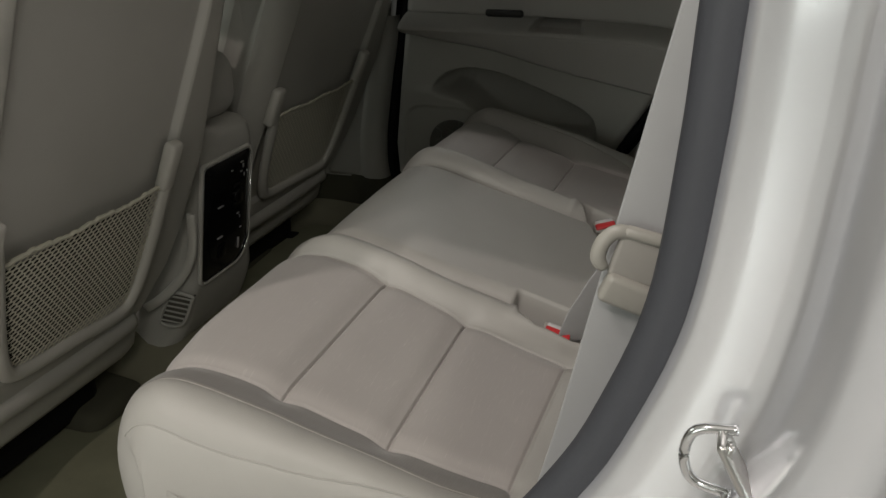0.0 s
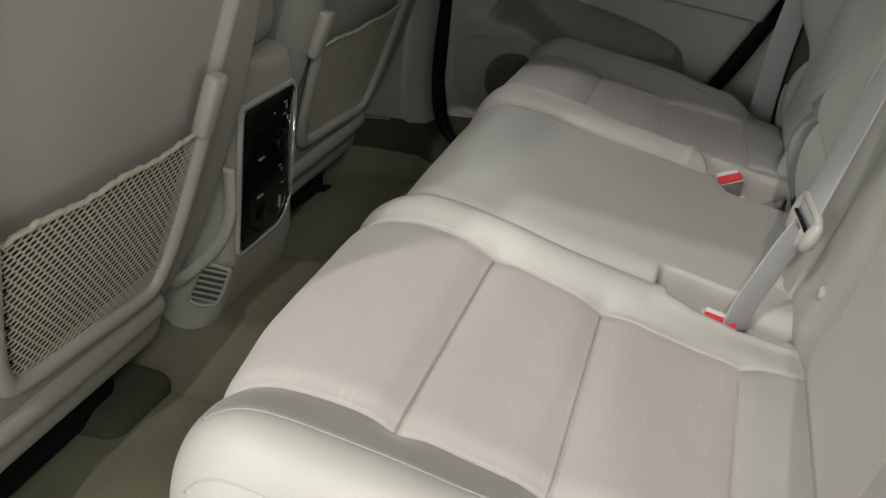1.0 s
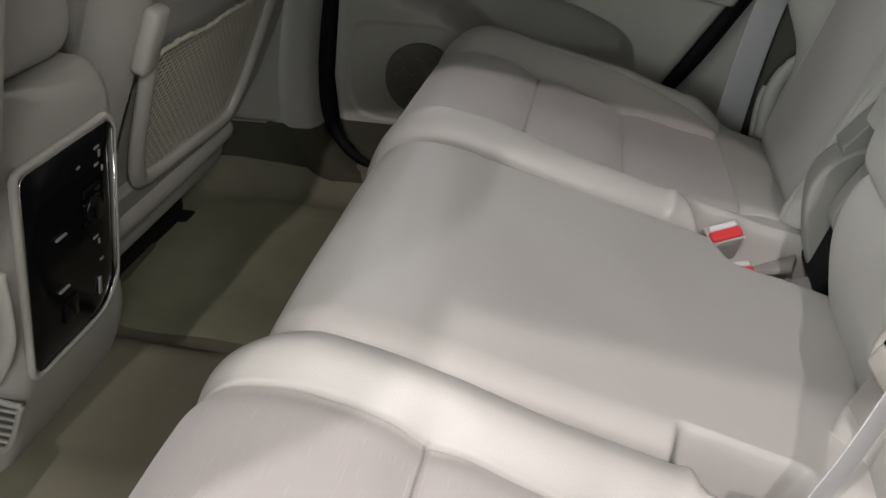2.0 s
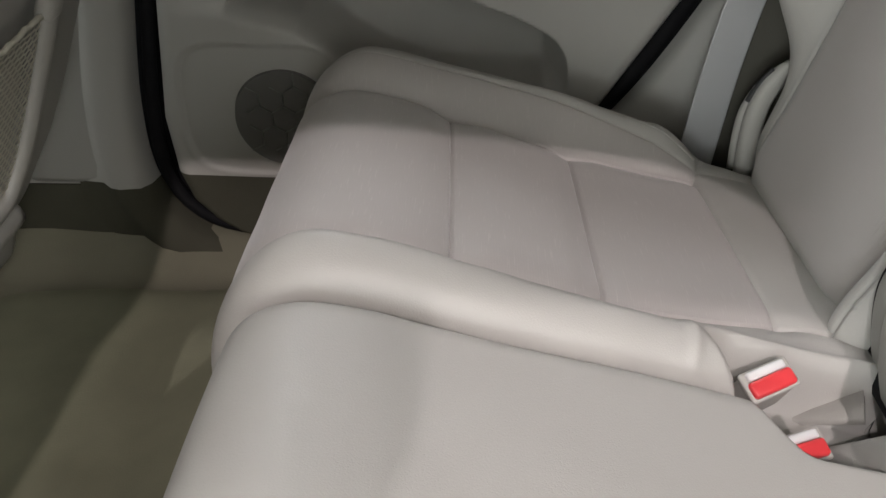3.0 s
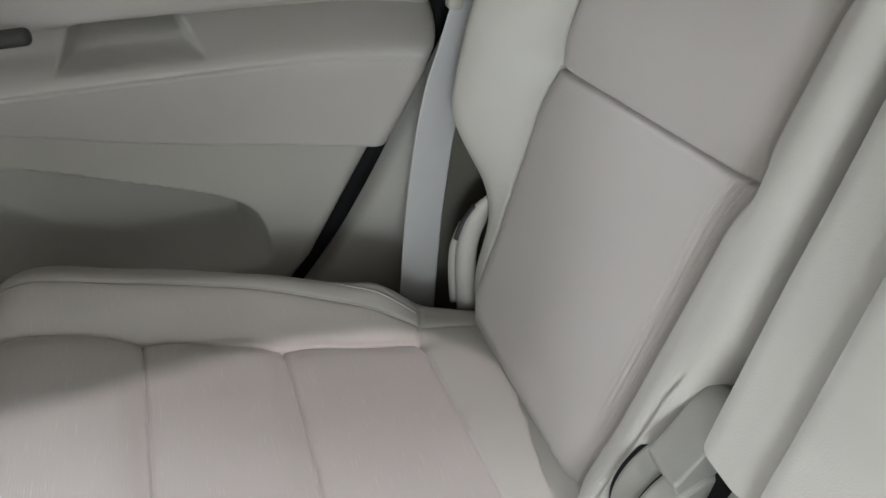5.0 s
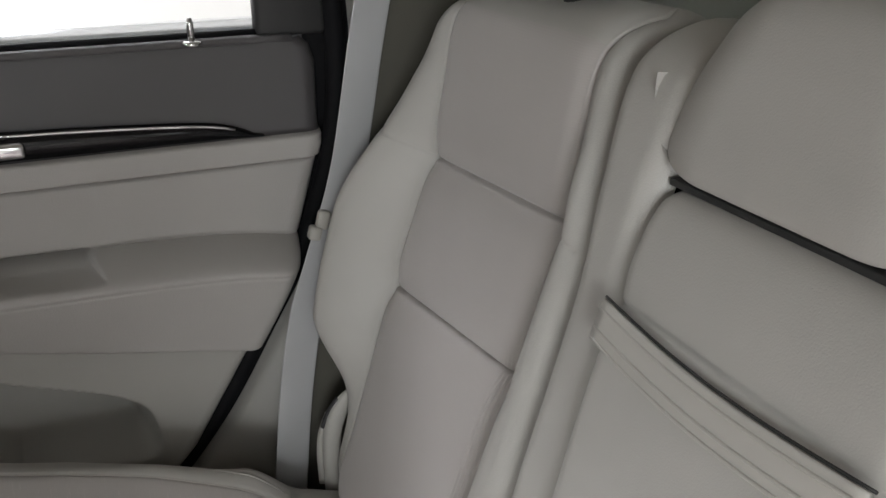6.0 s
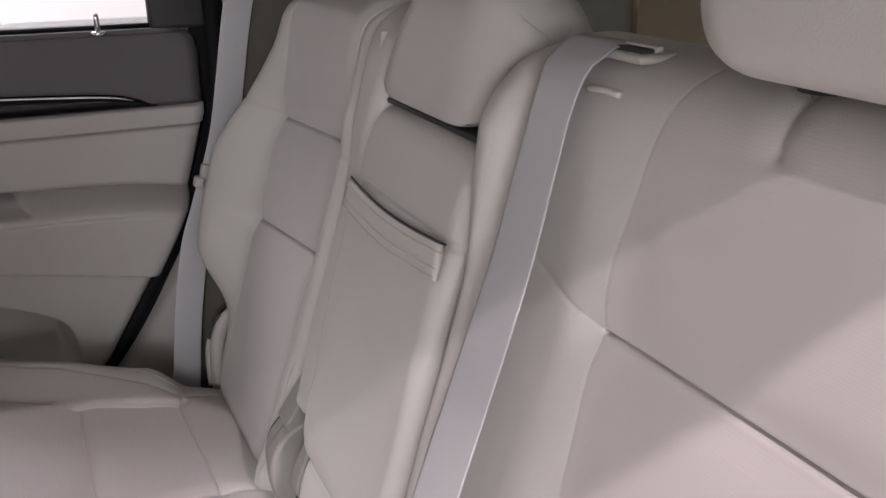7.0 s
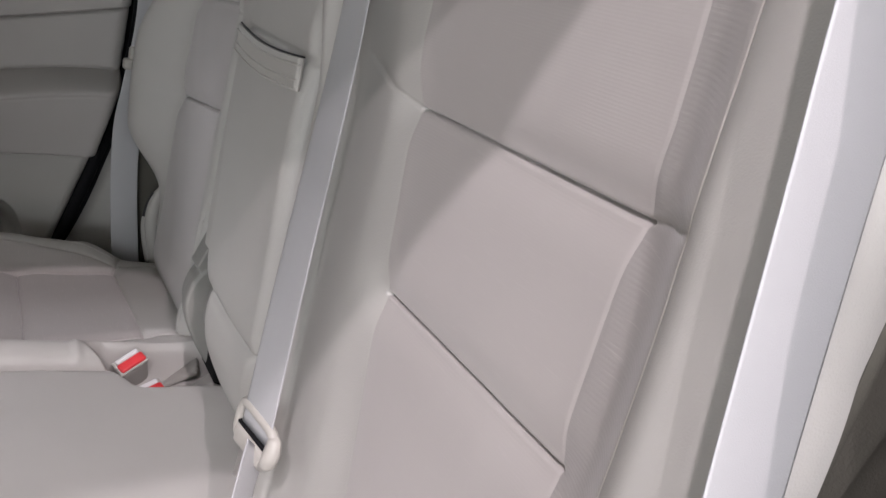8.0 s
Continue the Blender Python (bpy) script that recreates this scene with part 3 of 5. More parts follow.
# body around the door
seal_line = curve([(-0.655, 0.90), (-0.69, 0.60), (-0.712, 0.463), (-0.732, 0.312), (-0.726, 0.21), (-0.681, 0.151), (-0.60, 0.130), (-0.46, 0.125), (-0.36, 0.15), (-0.25, 0.215), (-0.128, 0.346), (-0.04, 0.485), (0.030, 0.61), (0.072, 0.74), (0.082, 0.85), (0.075, 1.0), (0.07, 1.2)], 120)
me = tube([(x, 0.765, z) for x, z in seal_line], 0.0095 + 0.004 * smooth(-0.45, -0.25, seal_line[:, 0]), 10, up=(0, 1, 0))
me.materials.append(M["rubber"])
tagged(new("trim_door_seal", me), "black rubber seal round the far door", "door seal", kind="structure")


# black ribbon laid behind the seal for the shade in the gap
gap = [(x, 0.788, z) for x, z in seal_line]
gap_tan = np.gradient(seal_line, axis=0)
me = ribbon(gap, np.stack([-gap_tan[:, 1], 0 * gap_tan[:, 0], gap_tan[:, 0]], 1), 0.07, 0.004)
me.materials.append(M["rubber"])
tagged(new("trim_door_gap_shade", me), "black strip for the shade between the far door and the body", "door seal", kind="structure")


def rim_sheet(name, line, out, y_in, y_out, mat, label, side=1):
    """A jamb: from the seal line outward in the wall's plane, rolled at its edge."""
    line = np.asarray(line)
    tan = np.gradient(line, axis=0)
    tan /= np.linalg.norm(tan, axis=1, keepdims=True)
    nrm = np.stack([-tan[:, 1], tan[:, 0]], 1) * side
    steps = [(0.022, y_out), (0.027, y_in + 0.35 * (y_out - y_in)), (0.038, y_in), (out * 0.5, y_in - 0.004), (out * 0.6, y_in), (out * 0.72, y_in + 0.016), (out, y_in + 0.022)]
    rows = [np.stack([line[:, 0] + nrm[:, 0] * a, np.full(len(line), b), line[:, 1] + nrm[:, 1] * a], 1) for a, b in steps]
    v = np.stack(rows, 1)
    me = mesh_of(v.reshape(-1, 3), grid_faces(len(line), len(steps)))
    me.materials.append(mat)
    return tagged(new(name, me), label, "pillar trim", kind="structure")


foot_line = curve(seal_line[14:62], 400)
# below the cut the trim is coloured dark for the low shade
for low_part, name, mat, label in ((False, "trim_foot_right", M["trim"], "beige pillar trim beside the far door"), (True, "trim_sill_right", M["carpet_dark"], "sill trim below the far door, shade put in its colour")):
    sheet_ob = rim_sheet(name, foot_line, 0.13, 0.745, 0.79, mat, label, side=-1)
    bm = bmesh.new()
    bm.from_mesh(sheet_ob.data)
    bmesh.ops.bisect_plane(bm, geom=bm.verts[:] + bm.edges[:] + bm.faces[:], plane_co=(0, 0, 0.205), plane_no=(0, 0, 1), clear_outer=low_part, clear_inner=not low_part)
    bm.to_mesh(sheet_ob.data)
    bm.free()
rim_sheet("trim_arch_right", seal_line[52:118], 0.26, 0.762, 0.80, M["trim"], "beige wheel arch trim behind the far door", side=-1)
# sill side and low kick panel take the same painted shade
slab("wall_sill_right", (-1.75, 0.762, 0.02), (0.3, 0.80, 0.105), M["carpet_dark"], "sill side below the far door, shade put in its colour", "car body")
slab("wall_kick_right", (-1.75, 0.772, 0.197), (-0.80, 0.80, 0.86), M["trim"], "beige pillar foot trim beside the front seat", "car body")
slab("wall_kick_shade_right", (-1.75, 0.768, 0.105), (-0.80, 0.80, 0.197), M["carpet_dark"], "kick panel beside the front seat, shade put in its colour", "car body")
post("trim_pillar_right", (-0.855, 0.798, 0.20), (-0.75, 0.73, 1.22), 0.15, 0.07, M["trim"], "beige centre pillar trim beside the far door")


# ---------- rear seat cushions ----------
seat_in = table([-0.56, -0.33, -0.205, -0.06], [0.250, 0.255, 0.265, 0.285])
seat_out = table([-0.56, -0.33, -0.205, -0.066], [0.585, 0.566, 0.562, 0.556])
seat_band = table([-0.56, -0.39, -0.27, -0.12, -0.05], [0.638, 0.624, 0.614, 0.597, 0.578])
outer_edge = table([-0.52, -0.40, -0.30, -0.20, -0.10, 0.0, 0.06], [0.698, 0.700, 0.690, 0.670, 0.644, 0.620, 0.608])
cushion_section = [(0.055, 0.16), (0.055, 0.25), (0.035, 0.305), (0.0, 0.318), (-0.06, 0.330), (-0.13, 0.343), (-0.205, 0.364), (-0.27, 0.384), (-0.33, 0.406), (-0.39, 0.424), (-0.44, 0.430), (-0.478, 0.416), (-0.50, 0.382), (-0.508, 0.33), (-0.497, 0.26), (-0.46, 0.16)]


def cushion_relief(x, y, z, hump=(0.560, 0.625), rise=0.018, line=0.030):
    top = smooth(0.20, 0.30, z)
    sides = [[(-0.56, 0.25), (-0.33, 0.255), (-0.205, 0.265), (-0.06, 0.285)], [(-0.56, 0.585), (-0.33, 0.566), (-0.205, 0.562), (-0.066, 0.556)]]
    cross = [[(-0.33, 0.255), (-0.33, 0.566)], [(-0.207, 0.265), (-0.204, 0.562)]]
    ends = [[(-0.06, 0.285), (-0.066, 0.556)], [(-0.066, 0.556), (-0.050, 0.61)], [(-0.06, 0.285), (0.02, 0.275)]]
    up = (x > -0.47) * 1.0
    fr = smooth(-0.50, -0.42, x)
    h = rise * np.clip((0.566 - y) / 0.30, 0, 1) * (0.25 + 0.75 * fr)
    h = h + 0.020 * smooth(0.265, 0.225, y) * smooth(-0.02, -0.16, x) * fr
    h = h + (0.020 + 0.020 * smooth(-0.38, -0.20, x)) * smooth(hump[0], hump[1], y) * smooth(-0.03, -0.11, x) * fr
    h = h + groove(seam_distance(x, y, sides), 0.0042, 0.0016, 0.006, 0.014)
    h = h + up * groove(seam_distance(x, y, cross), 0.0045, 0.0016, 0.007, 0.018)
    h = h + up * groove(seam_distance(x, y, ends), 0.003, 0.0024, 0.002, 0.010)
    h = h + 0.0004 * np.sin(x * 47 + 3 * np.sin(y * 21)) * np.sin(y * 38 + 1)
    h = h + up * groove(np.abs(y - seat_band(x)), 0.0018, 0.0022, 0.001, 0.008)
    h = h + up * groove(np.abs(y - (outer_edge(x) - line)), 0.0014, 0.002, 0.0008, 0.006) * smooth(-0.02, -0.08, x)
    return h * top


def outer_cushion(sign, seat, label, pocket):
    def relief(x, y, z):
        h = cushion_relief(x, y, z) if sign > 0 else cushion_relief(x, y, z, (0.575, 0.665), 0.006, 0.018)
        if sign < 0:
            h = h + 0.014 * smooth(-0.43, -0.50, x) * smooth(0.24, 0.32, z) * smooth(0.60, 0.45, y)
        x0, x1, y0, y1 = pocket
        slide = 0.0 if x1 < 0 else 0.8
        dip = smooth(x0 - 0.005, x0 + 0.013, x - slide * np.clip(y1 - y, 0, 0.06)) * smooth(y1 + 0.006, y1 - 0.012, y + 0.35 * np.clip(x0 + 0.03 - x, 0, 1))
        if x1 < 0:
            dip = dip * smooth(x1 + 0.006, x1 - 0.006, x)
        lip = 0.004 * np.exp(-((np.minimum(np.abs(y - y1 - 0.006), np.abs(x - x0 + 0.006)) / 0.006) ** 2)) * smooth(x0 - 0.02, x0, x) * smooth(y1 + 0.02, y1, y)
        return h - 0.055 * dip * smooth(0.24, 0.28, z) + lip

    cols = [lambda x, z: 0.192, lambda x, z: seat_in(x), lambda x, z: seat_out(x), lambda x, z: seat_band(x), lambda x, z: outer_edge(x)]
    rows = [lambda y: np.interp(y, [0.27, 0.29, 0.556, 0.61], [-0.058, -0.060, -0.066, -0.052]), lambda y: np.interp(y, [0.265, 0.562], [-0.207, -0.204]), lambda y: -0.33 + 0 * y]
    pad = Pad(cushion_section, cols, [40, 110, 24, 46], rows, [60, 62, 56, 150], "x", (0.02, -0.46), relief, 0.075 if sign > 0 else 0.085, lambda x, z: (0.075 if sign > 0 else 0.125) - 0.060 * smooth(-0.22, -0.02, x) * smooth(0.25, 0.30, z), 0.035, 0.035, 2.0 if sign > 0 else 2.5)
    if sign < 0:
        pad.flip()
    main = pad.split(seat, ("seat_cushion", M["bolster"], label), [
        ("insert_panel", M["insert"], [3], [1], "pale ribbed cloth"),
        ("insert_panel", M["insert"], [2], [1], "pale ribbed cloth"),
        ("insert_panel", M["insert"], [1], [1], "pale ribbed cloth"),
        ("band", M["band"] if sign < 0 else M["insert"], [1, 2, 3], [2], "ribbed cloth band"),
    ])
    pad.front = (pad.z > 0.30) & ~((pad.x < -0.49) & (pad.z < 0.35))
    s, low = sign, 0.0 if sign > 0 else 0.013
    put("piping", tube(pad.trace([(x, s * (y + low)) for x, y in ((-0.485, 0.665), (-0.39, 0.668), (-0.27, 0.654), (-0.15, 0.622), (-0.06, 0.598))], "x", 0.0002, 80), 0.0010, 6), M["bolster"], main, "piping along the side")
    put("stitching", tube(pad.trace([(x, s * float(seat_band(x))) for x in np.linspace(-0.47, -0.09, 9)], "x", 0.0006, 90), 0.0007, 6), M["thread"], main, "pale stitched seam")
    return pad


far_seat = thing("rear_seat", "beige rear seat with stitched cloth panels by the closed door", "car seat", "rear seats", at=(0.0, 0.43, 0.14))
near_seat = thing("rear_seat", "wide beige rear seat with armrest beside the open door", "car seat", "rear seats", at=(0.0, -0.25, 0.14))
far_pad = outer_cushion(1, far_seat, "cushion with stitched cloth panels", (-0.150, 0.05, 0.0, 0.238))
near_pad = outer_cushion(-1, near_seat, "cushion with stitched cloth panels", (-0.150, -0.058, 0.0, 0.231))

centre_section = [(0.055, 0.16), (0.055, 0.27), (0.035, 0.318), (0.0, 0.334), (-0.06, 0.350), (-0.13, 0.369), (-0.205, 0.390), (-0.27, 0.407), (-0.33, 0.424), (-0.385, 0.440), (-0.43, 0.445), (-0.466, 0.430), (-0.485, 0.392), (-0.492, 0.33), (-0.482, 0.26), (-0.46, 0.16)]


def centre_relief(x, y, z):
    dip_far = smooth(-0.120, -0.100, x - 0.5 * np.clip(0.188 - y, 0, 1)) * smooth(0.124, 0.142, y - 0.10 * np.clip(-0.10 - x, 0, 1))
    dip_near = smooth(-0.158, -0.146, x) * smooth(-0.163, -0.176, y) * smooth(-0.052, -0.064, x)
    return 0.003 * (1 - (y / 0.19) ** 2) - 0.055 * np.maximum(dip_far, dip_near) * smooth(0.24, 0.28, z) + 0.0004 * np.sin(x * 29 + 2 * np.sin(y * 17))


centre_pad = plain_pad(centre_section, -0.190, 0.188, 0.026, 0.024, 300, 160, centre_relief)
centre_pad.split(near_seat, ("centre_cushion", M["bolster"], "plain smooth leather middle cushion"))


# ---------- rear backrests ----------
back_section = [(0.16, 0.26), (0.23, 0.55), (0.265, 0.78), (0.272, 0.88), (0.262, 0.925), (0.232, 0.945), (0.195, 0.944), (0.162, 0.928), (0.146, 0.90), (0.137, 0.84), (0.124, 0.76), (0.102, 0.68), (0.079, 0.604), (0.050, 0.50), (0.025, 0.41), (0.004, 0.345), (0.010, 0.30), (0.05, 0.26)]
back_outer = table([0.26, 0.33, 0.40, 0.46, 0.50, 0.54, 0.60, 0.68, 0.76, 0.84, 0.90, 0.96], [0.628, 0.640, 0.650, 0.656, 0.664, 0.673, 0.679, 0.678, 0.669, 0.652, 0.630, 0.585])
seam_out = table([0.33, 0.604, 0.76, 0.95], [0.600, 0.586, 0.569, 0.555])
seam_in = table([0.33, 0.45, 0.63, 0.78, 0.95], [0.326, 0.311, 0.293, 0.283, 0.275])


def on_front(x, z):
    return (x < np.interp(z, [0.3, 0.76, 0.90, 0.94], [0.06, 0.17, 0.195, 0.215])) * 1.0


# inner edge of the far backrest, cut out round the hinge at its foot
cut_line = table([0.26, 0.33, 0.40, 0.44, 0.49, 0.53, 0.56, 0.80, 0.95], [0.266, 0.266, 0.257, 0.251, 0.243, 0.232, 0.222, 0.222, 0.252])


def back_relief(x, y, z):
    lines = [[(0.33, 0.600), (0.604, 0.586), (0.76, 0.569), (0.95, 0.555)], [(0.33, 0.326), (0.45, 0.311), (0.63, 0.293), (0.78, 0.283), (0.95, 0.275)]]
    cross = [[(0.76, 0.569), (0.778, 0.283)], [(0.604, 0.586), (0.636, 0.293)]]
    ends = [[(0.76, 0.569), (0.775, 0.64)], [(0.778, 0.283), (0.772, 0.235)]]
    h = groove(seam_distance(z, y, lines), 0.0050, 0.0019, 0.006, 0.014)
    h = h + groove(seam_distance(z, y, cross), 0.0070, 0.0020, 0.008, 0.020)
    h = h + groove(seam_distance(z, y, ends), 0.0018, 0.0022, 0.001, 0.008)
    h = h + 0.070 * smooth(seam_out(z), seam_out(z) + 0.06, y) * smooth(0.40, 0.54, z) * smooth(0.90, 0.66, z)
    h = h + 0.018 * smooth(seam_in(z), seam_in(z) - 0.04, y) * smooth(0.93, 0.80, z)
    off = y - seam_in(z)
    h = h + 0.0009 * np.sin(off * 2 * math.pi / 0.0048) * smooth(0.001, 0.004, off) * smooth(0.026, 0.010, off) * smooth(0.38, 0.44, z) * smooth(0.66, 0.625, z)
    rim = cut_line(z) + 0.017
    h = h + (groove(np.abs(y - rim), 0.0026, 0.0016, 0.0, 0.012) + 0.003 * smooth(rim, rim - 0.006, y)) * smooth(0.520, 0.500, z)
    h = h + 0.0004 * np.sin(z * 41 + 3 * np.sin(y * 19)) * np.sin(y * 33)
    return h * on_front(x, z)


def head_restraint(parent, section, y0, y1, label, slant=0.018, rad=0.045, inset=0.04):
    """A padded head restraint: a rounded block swept over its width."""
    low, high = min(z for _, z in section), max(z for _, z in section)
    lean = lambda z: slant * smooth(low + 0.02, high, z)
    pad = plain_pad(section, lambda x, z: y0 + lean(z), lambda x, z: y1 - lean(z), rad, inset, 110, 90)
    return pad.split(parent, ("head_restraint", M["bolster"], label))


def tall_head(x, z):
    return [(x + 0.10, z + 0.02), (x + 0.115, z + 0.10), (x + 0.10, z + 0.175), (x + 0.06, z + 0.19), (x + 0.02, z + 0.175), (x - 0.006, z + 0.11), (x - 0.002, z + 0.04), (x + 0.014, z + 0.008), (x + 0.05, z), (x + 0.09, z + 0.004)]


far_back_pad = Pad(
    back_section,
    [lambda x, z: cut_line(z), lambda x, z: seam_in(z), lambda x, z: seam_out(z), lambda x, z: back_outer(z)],
    [64, 260, 60],
    [lambda y: 0.925 + 0 * y, lambda y: np.interp(y, [0.283, 0.569], [0.778, 0.760]), lambda y: np.interp(y, [0.293, 0.586], [0.636, 0.604]), lambda y: 0.335 + 0 * y],
    [60, 66, 66, 110, 14], "z", (0.93, 0.33), back_relief, 0.060, 0.055, 0.028, 0.03)
# sides get the dark tone for the shade in the gap by the latch
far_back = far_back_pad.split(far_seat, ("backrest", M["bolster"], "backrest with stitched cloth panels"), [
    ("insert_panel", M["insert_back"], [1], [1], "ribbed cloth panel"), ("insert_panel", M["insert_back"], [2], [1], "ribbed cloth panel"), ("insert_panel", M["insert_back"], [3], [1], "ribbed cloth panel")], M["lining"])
far_head = head_restraint(far_seat, tall_head(0.135, 0.950), 0.31, 0.56, "padded beige head restraint")
for y in (0.385, 0.485):
    put("rod", tube([(0.20, y, 0.92), (0.20, y, 0.99)], 0.007, 10, up=(1, 0, 0)), M["chrome"], far_head)
    put("rod_collar", tube([(0.20, y, 0.940), (0.20, y, 0.952)], 0.014, 14, up=(1, 0, 0)), M["dark"], far_head)

n_out = table([0.33, 0.62, 0.766, 0.82, 0.90, 0.95], [0.538, 0.512, 0.518, 0.530, 0.539, 0.540])
n_in = table([0.33, 0.62, 0.764, 0.82, 0.913, 0.95], [0.290, 0.257, 0.243, 0.246, 0.264, 0.270])
n_pipe = table([0.33, 0.648, 0.742, 0.811, 0.877, 0.95], [0.578, 0.572, 0.580, 0.583, 0.577, 0.570])


def near_relief(x, y, z):
    cross = [[(0.766, 0.518), (0.764, 0.243)], [(0.617, 0.512), (0.618, 0.257)]]
    ends = [[(0.766, 0.518), (0.782, 0.58)], [(0.764, 0.243), (0.792, 0.16)]]
    h = groove(np.abs(y - n_out(z)), 0.0006, 0.0022, 0.0, 0.012) + groove(np.abs(y - n_in(z)), 0.0004, 0.0022, 0.0006, 0.012)
    h = h + groove(seam_distance(z, y, cross), 0.0060, 0.0018, 0.008, 0.020)
    h = h + groove(seam_distance(z, y, ends), 0.0018, 0.0022, 0.001, 0.008)
    pulls = [[(0.946, 0.343), (0.912, 0.354)], [(0.946, 0.453), (0.908, 0.460)]]
    h = h + groove(seam_distance(z, y, pulls), 0.0020, 0.0025, 0.003, 0.010)
    h = h + groove(np.abs(y - n_pipe(z)), 0.0015, 0.0025, 0.001, 0.008)
    h = h + 0.040 * smooth(0.535, 0.605, y) * smooth(0.40, 0.54, z) * smooth(0.97, 0.78, z)
    h = h + (0.008 * smooth(0.27, 0.21, y) + 0.026 * smooth(0.140, 0.108, y)) * smooth(0.955, 0.87, z)
    h = h + 0.0004 * np.sin(z * 37 + 3 * np.sin(y * 23)) * np.sin(y * 31)
    return h * on_front(x, z)


near_back_pad = Pad(
    back_section,
    [lambda x, z: 0.090 - 0.014 * smooth(0.74, 0.86, z) + 0.012 * smooth(0.92, 0.95, z), lambda x, z: n_in(z), lambda x, z: n_out(z), lambda x, z: n_pipe(z), lambda x, z: back_outer(z) - 0.026 + 0.012 * smooth(0.60, 0.74, z) + 0.034 * smooth(0.74, 0.86, z)],
    [70, 120, 20, 46],
    [lambda y: 0.925 + 0 * y, lambda y: np.interp(y, [0.243, 0.518], [0.764, 0.766]), lambda y: np.interp(y, [0.257, 0.512], [0.618, 0.617]), lambda y: 0.335 + 0 * y],
    [60, 72, 66, 110, 14], "z", (0.93, 0.33), near_relief, 0.055, 0.05, 0.03, 0.03).flip()
# dark side caps deepen the shade beside the belt and armrest
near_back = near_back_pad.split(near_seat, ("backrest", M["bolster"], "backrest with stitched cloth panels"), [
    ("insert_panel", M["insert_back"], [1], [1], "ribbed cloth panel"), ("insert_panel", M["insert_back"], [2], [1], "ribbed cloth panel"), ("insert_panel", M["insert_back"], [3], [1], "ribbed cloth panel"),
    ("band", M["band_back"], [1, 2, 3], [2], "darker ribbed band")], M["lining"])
near_back_pad.front = (on_front(near_back_pad.x, near_back_pad.z) > 0) & (near_back_pad.z > 0.33)
put("stitching", tube(near_back_pad.trace([(z, -float(n_pipe(z))) for z in np.linspace(0.37, 0.91, 12)], "z", 0.0006, 110), 0.0007, 6), M["thread"], near_back, "pale stitched seam")
put("anchor_button", tube([(0.020, -0.219, 0.392), (0.010, -0.219, 0.394), (0.0075, -0.219, 0.3945)], [0.0085, 0.0085, 0.006], 18, up=(0, 1, 0)), M["trim"], near_back, "small round anchor button")
near_head = head_restraint(near_seat, tall_head(0.115, 0.948), -0.585, -0.30, "padded beige head restraint")
for y in (-0.345, -0.455):
    put("rod", tube([(0.19, y, 0.92), (0.19, y, 0.99)], 0.007, 10, up=(1, 0, 0)), M["chrome"], near_head)
    put("rod_collar", tube([(0.19, y, 0.940), (0.19, y, 0.952)], 0.014, 14, up=(1, 0, 0)), M["dark"], near_head)

# the strip on the other side of the armrest, and the board behind it
strip_pad = plain_pad(back_section, lambda x, z: 0.150, lambda x, z: 0.214 + 0.02 * smooth(0.80, 0.95, z), 0.022, 0.02, 260, 40, lambda x, y, z: 0.024 * on_front(x, z) * smooth(0.96, 0.80, z) * smooth(0.42, 0.50, z))
keep = (strip_pad.z > 0.49) | (strip_pad.x > 0.13)
put("side_strip", sub_mesh(strip_pad.v.reshape(-1, 3), grid_faces(strip_pad.ns, strip_pad.nt, keep[:-1, :-1] & keep[1:, 1:])), M["bolster"], near_seat, "narrow leather strip")
put("board", rbox(pose(0.205, 0.03, 0.60, 0, 14, 0), 0.03, 0.26, 0.62, 0.01), M["trim"], near_seat)

# folding armrest with its head restraint and pull strap
arm_section = [(0.10, 0.475), (0.14, 0.62), (0.18, 0.82), (0.165, 0.848), (0.132, 0.850), (0.116, 0.838), (0.100, 0.805), (0.087, 0.765), (0.062, 0.680), (0.034, 0.570), (0.014, 0.495), (0.022, 0.478), (0.06, 0.472)]
arm_pad = plain_pad(arm_section, -0.086, lambda x, z: 0.150 - 0.038 * (1 - np.sqrt(1 - np.clip((0.535 - np.asarray(z)) / 0.064, 0, 0.99) ** 2)), 0.018, 0.018, 300, 110, lambda x, y, z: groove(np.abs(z - 0.776), 0.004, 0.003, 0.004, 0.02) * (x < 0.11) + 0.003 * (1 - ((y - 0.032) / 0.12) ** 2))
armrest = arm_pad.split(near_seat, ("armrest", M["bolster"], "folded-up leather centre armrest"))
bow = [math.sin(math.pi * k / 24) for k in range(25)]
strap_pts = [(0.0833 - 0.0045 * b, -0.078 + 0.226 * k / 24, 0.7625 - 0.005 * b) for k, b in enumerate(bow)]
# lighter material on strap and ribs stands in for caught light
strap = put("pull_strap", ribbon(strap_pts, (0.28, 0, 1), 0.031, 0.004), M["trim_light"], armrest, "bowed pull strap, paler for the light it catches")
for dz_ in (-0.0125, -0.005, 0.009):
    put("strap_rib", tube([(x + 0.28 * dz_ - 0.0022, y, z + dz_) for x, y, z in strap_pts], 0.0013, 6), M["trim_light"], strap)
# thin dark line drawn for the crease shade along the strap's top
put("strap_shade", tube([(x + 0.28 * 0.0160 + 0.0012, y, z + 0.0157) for x, y, z in strap_pts], 0.0010, 6), M["dark"], armrest, "dark line for the shade above the strap")
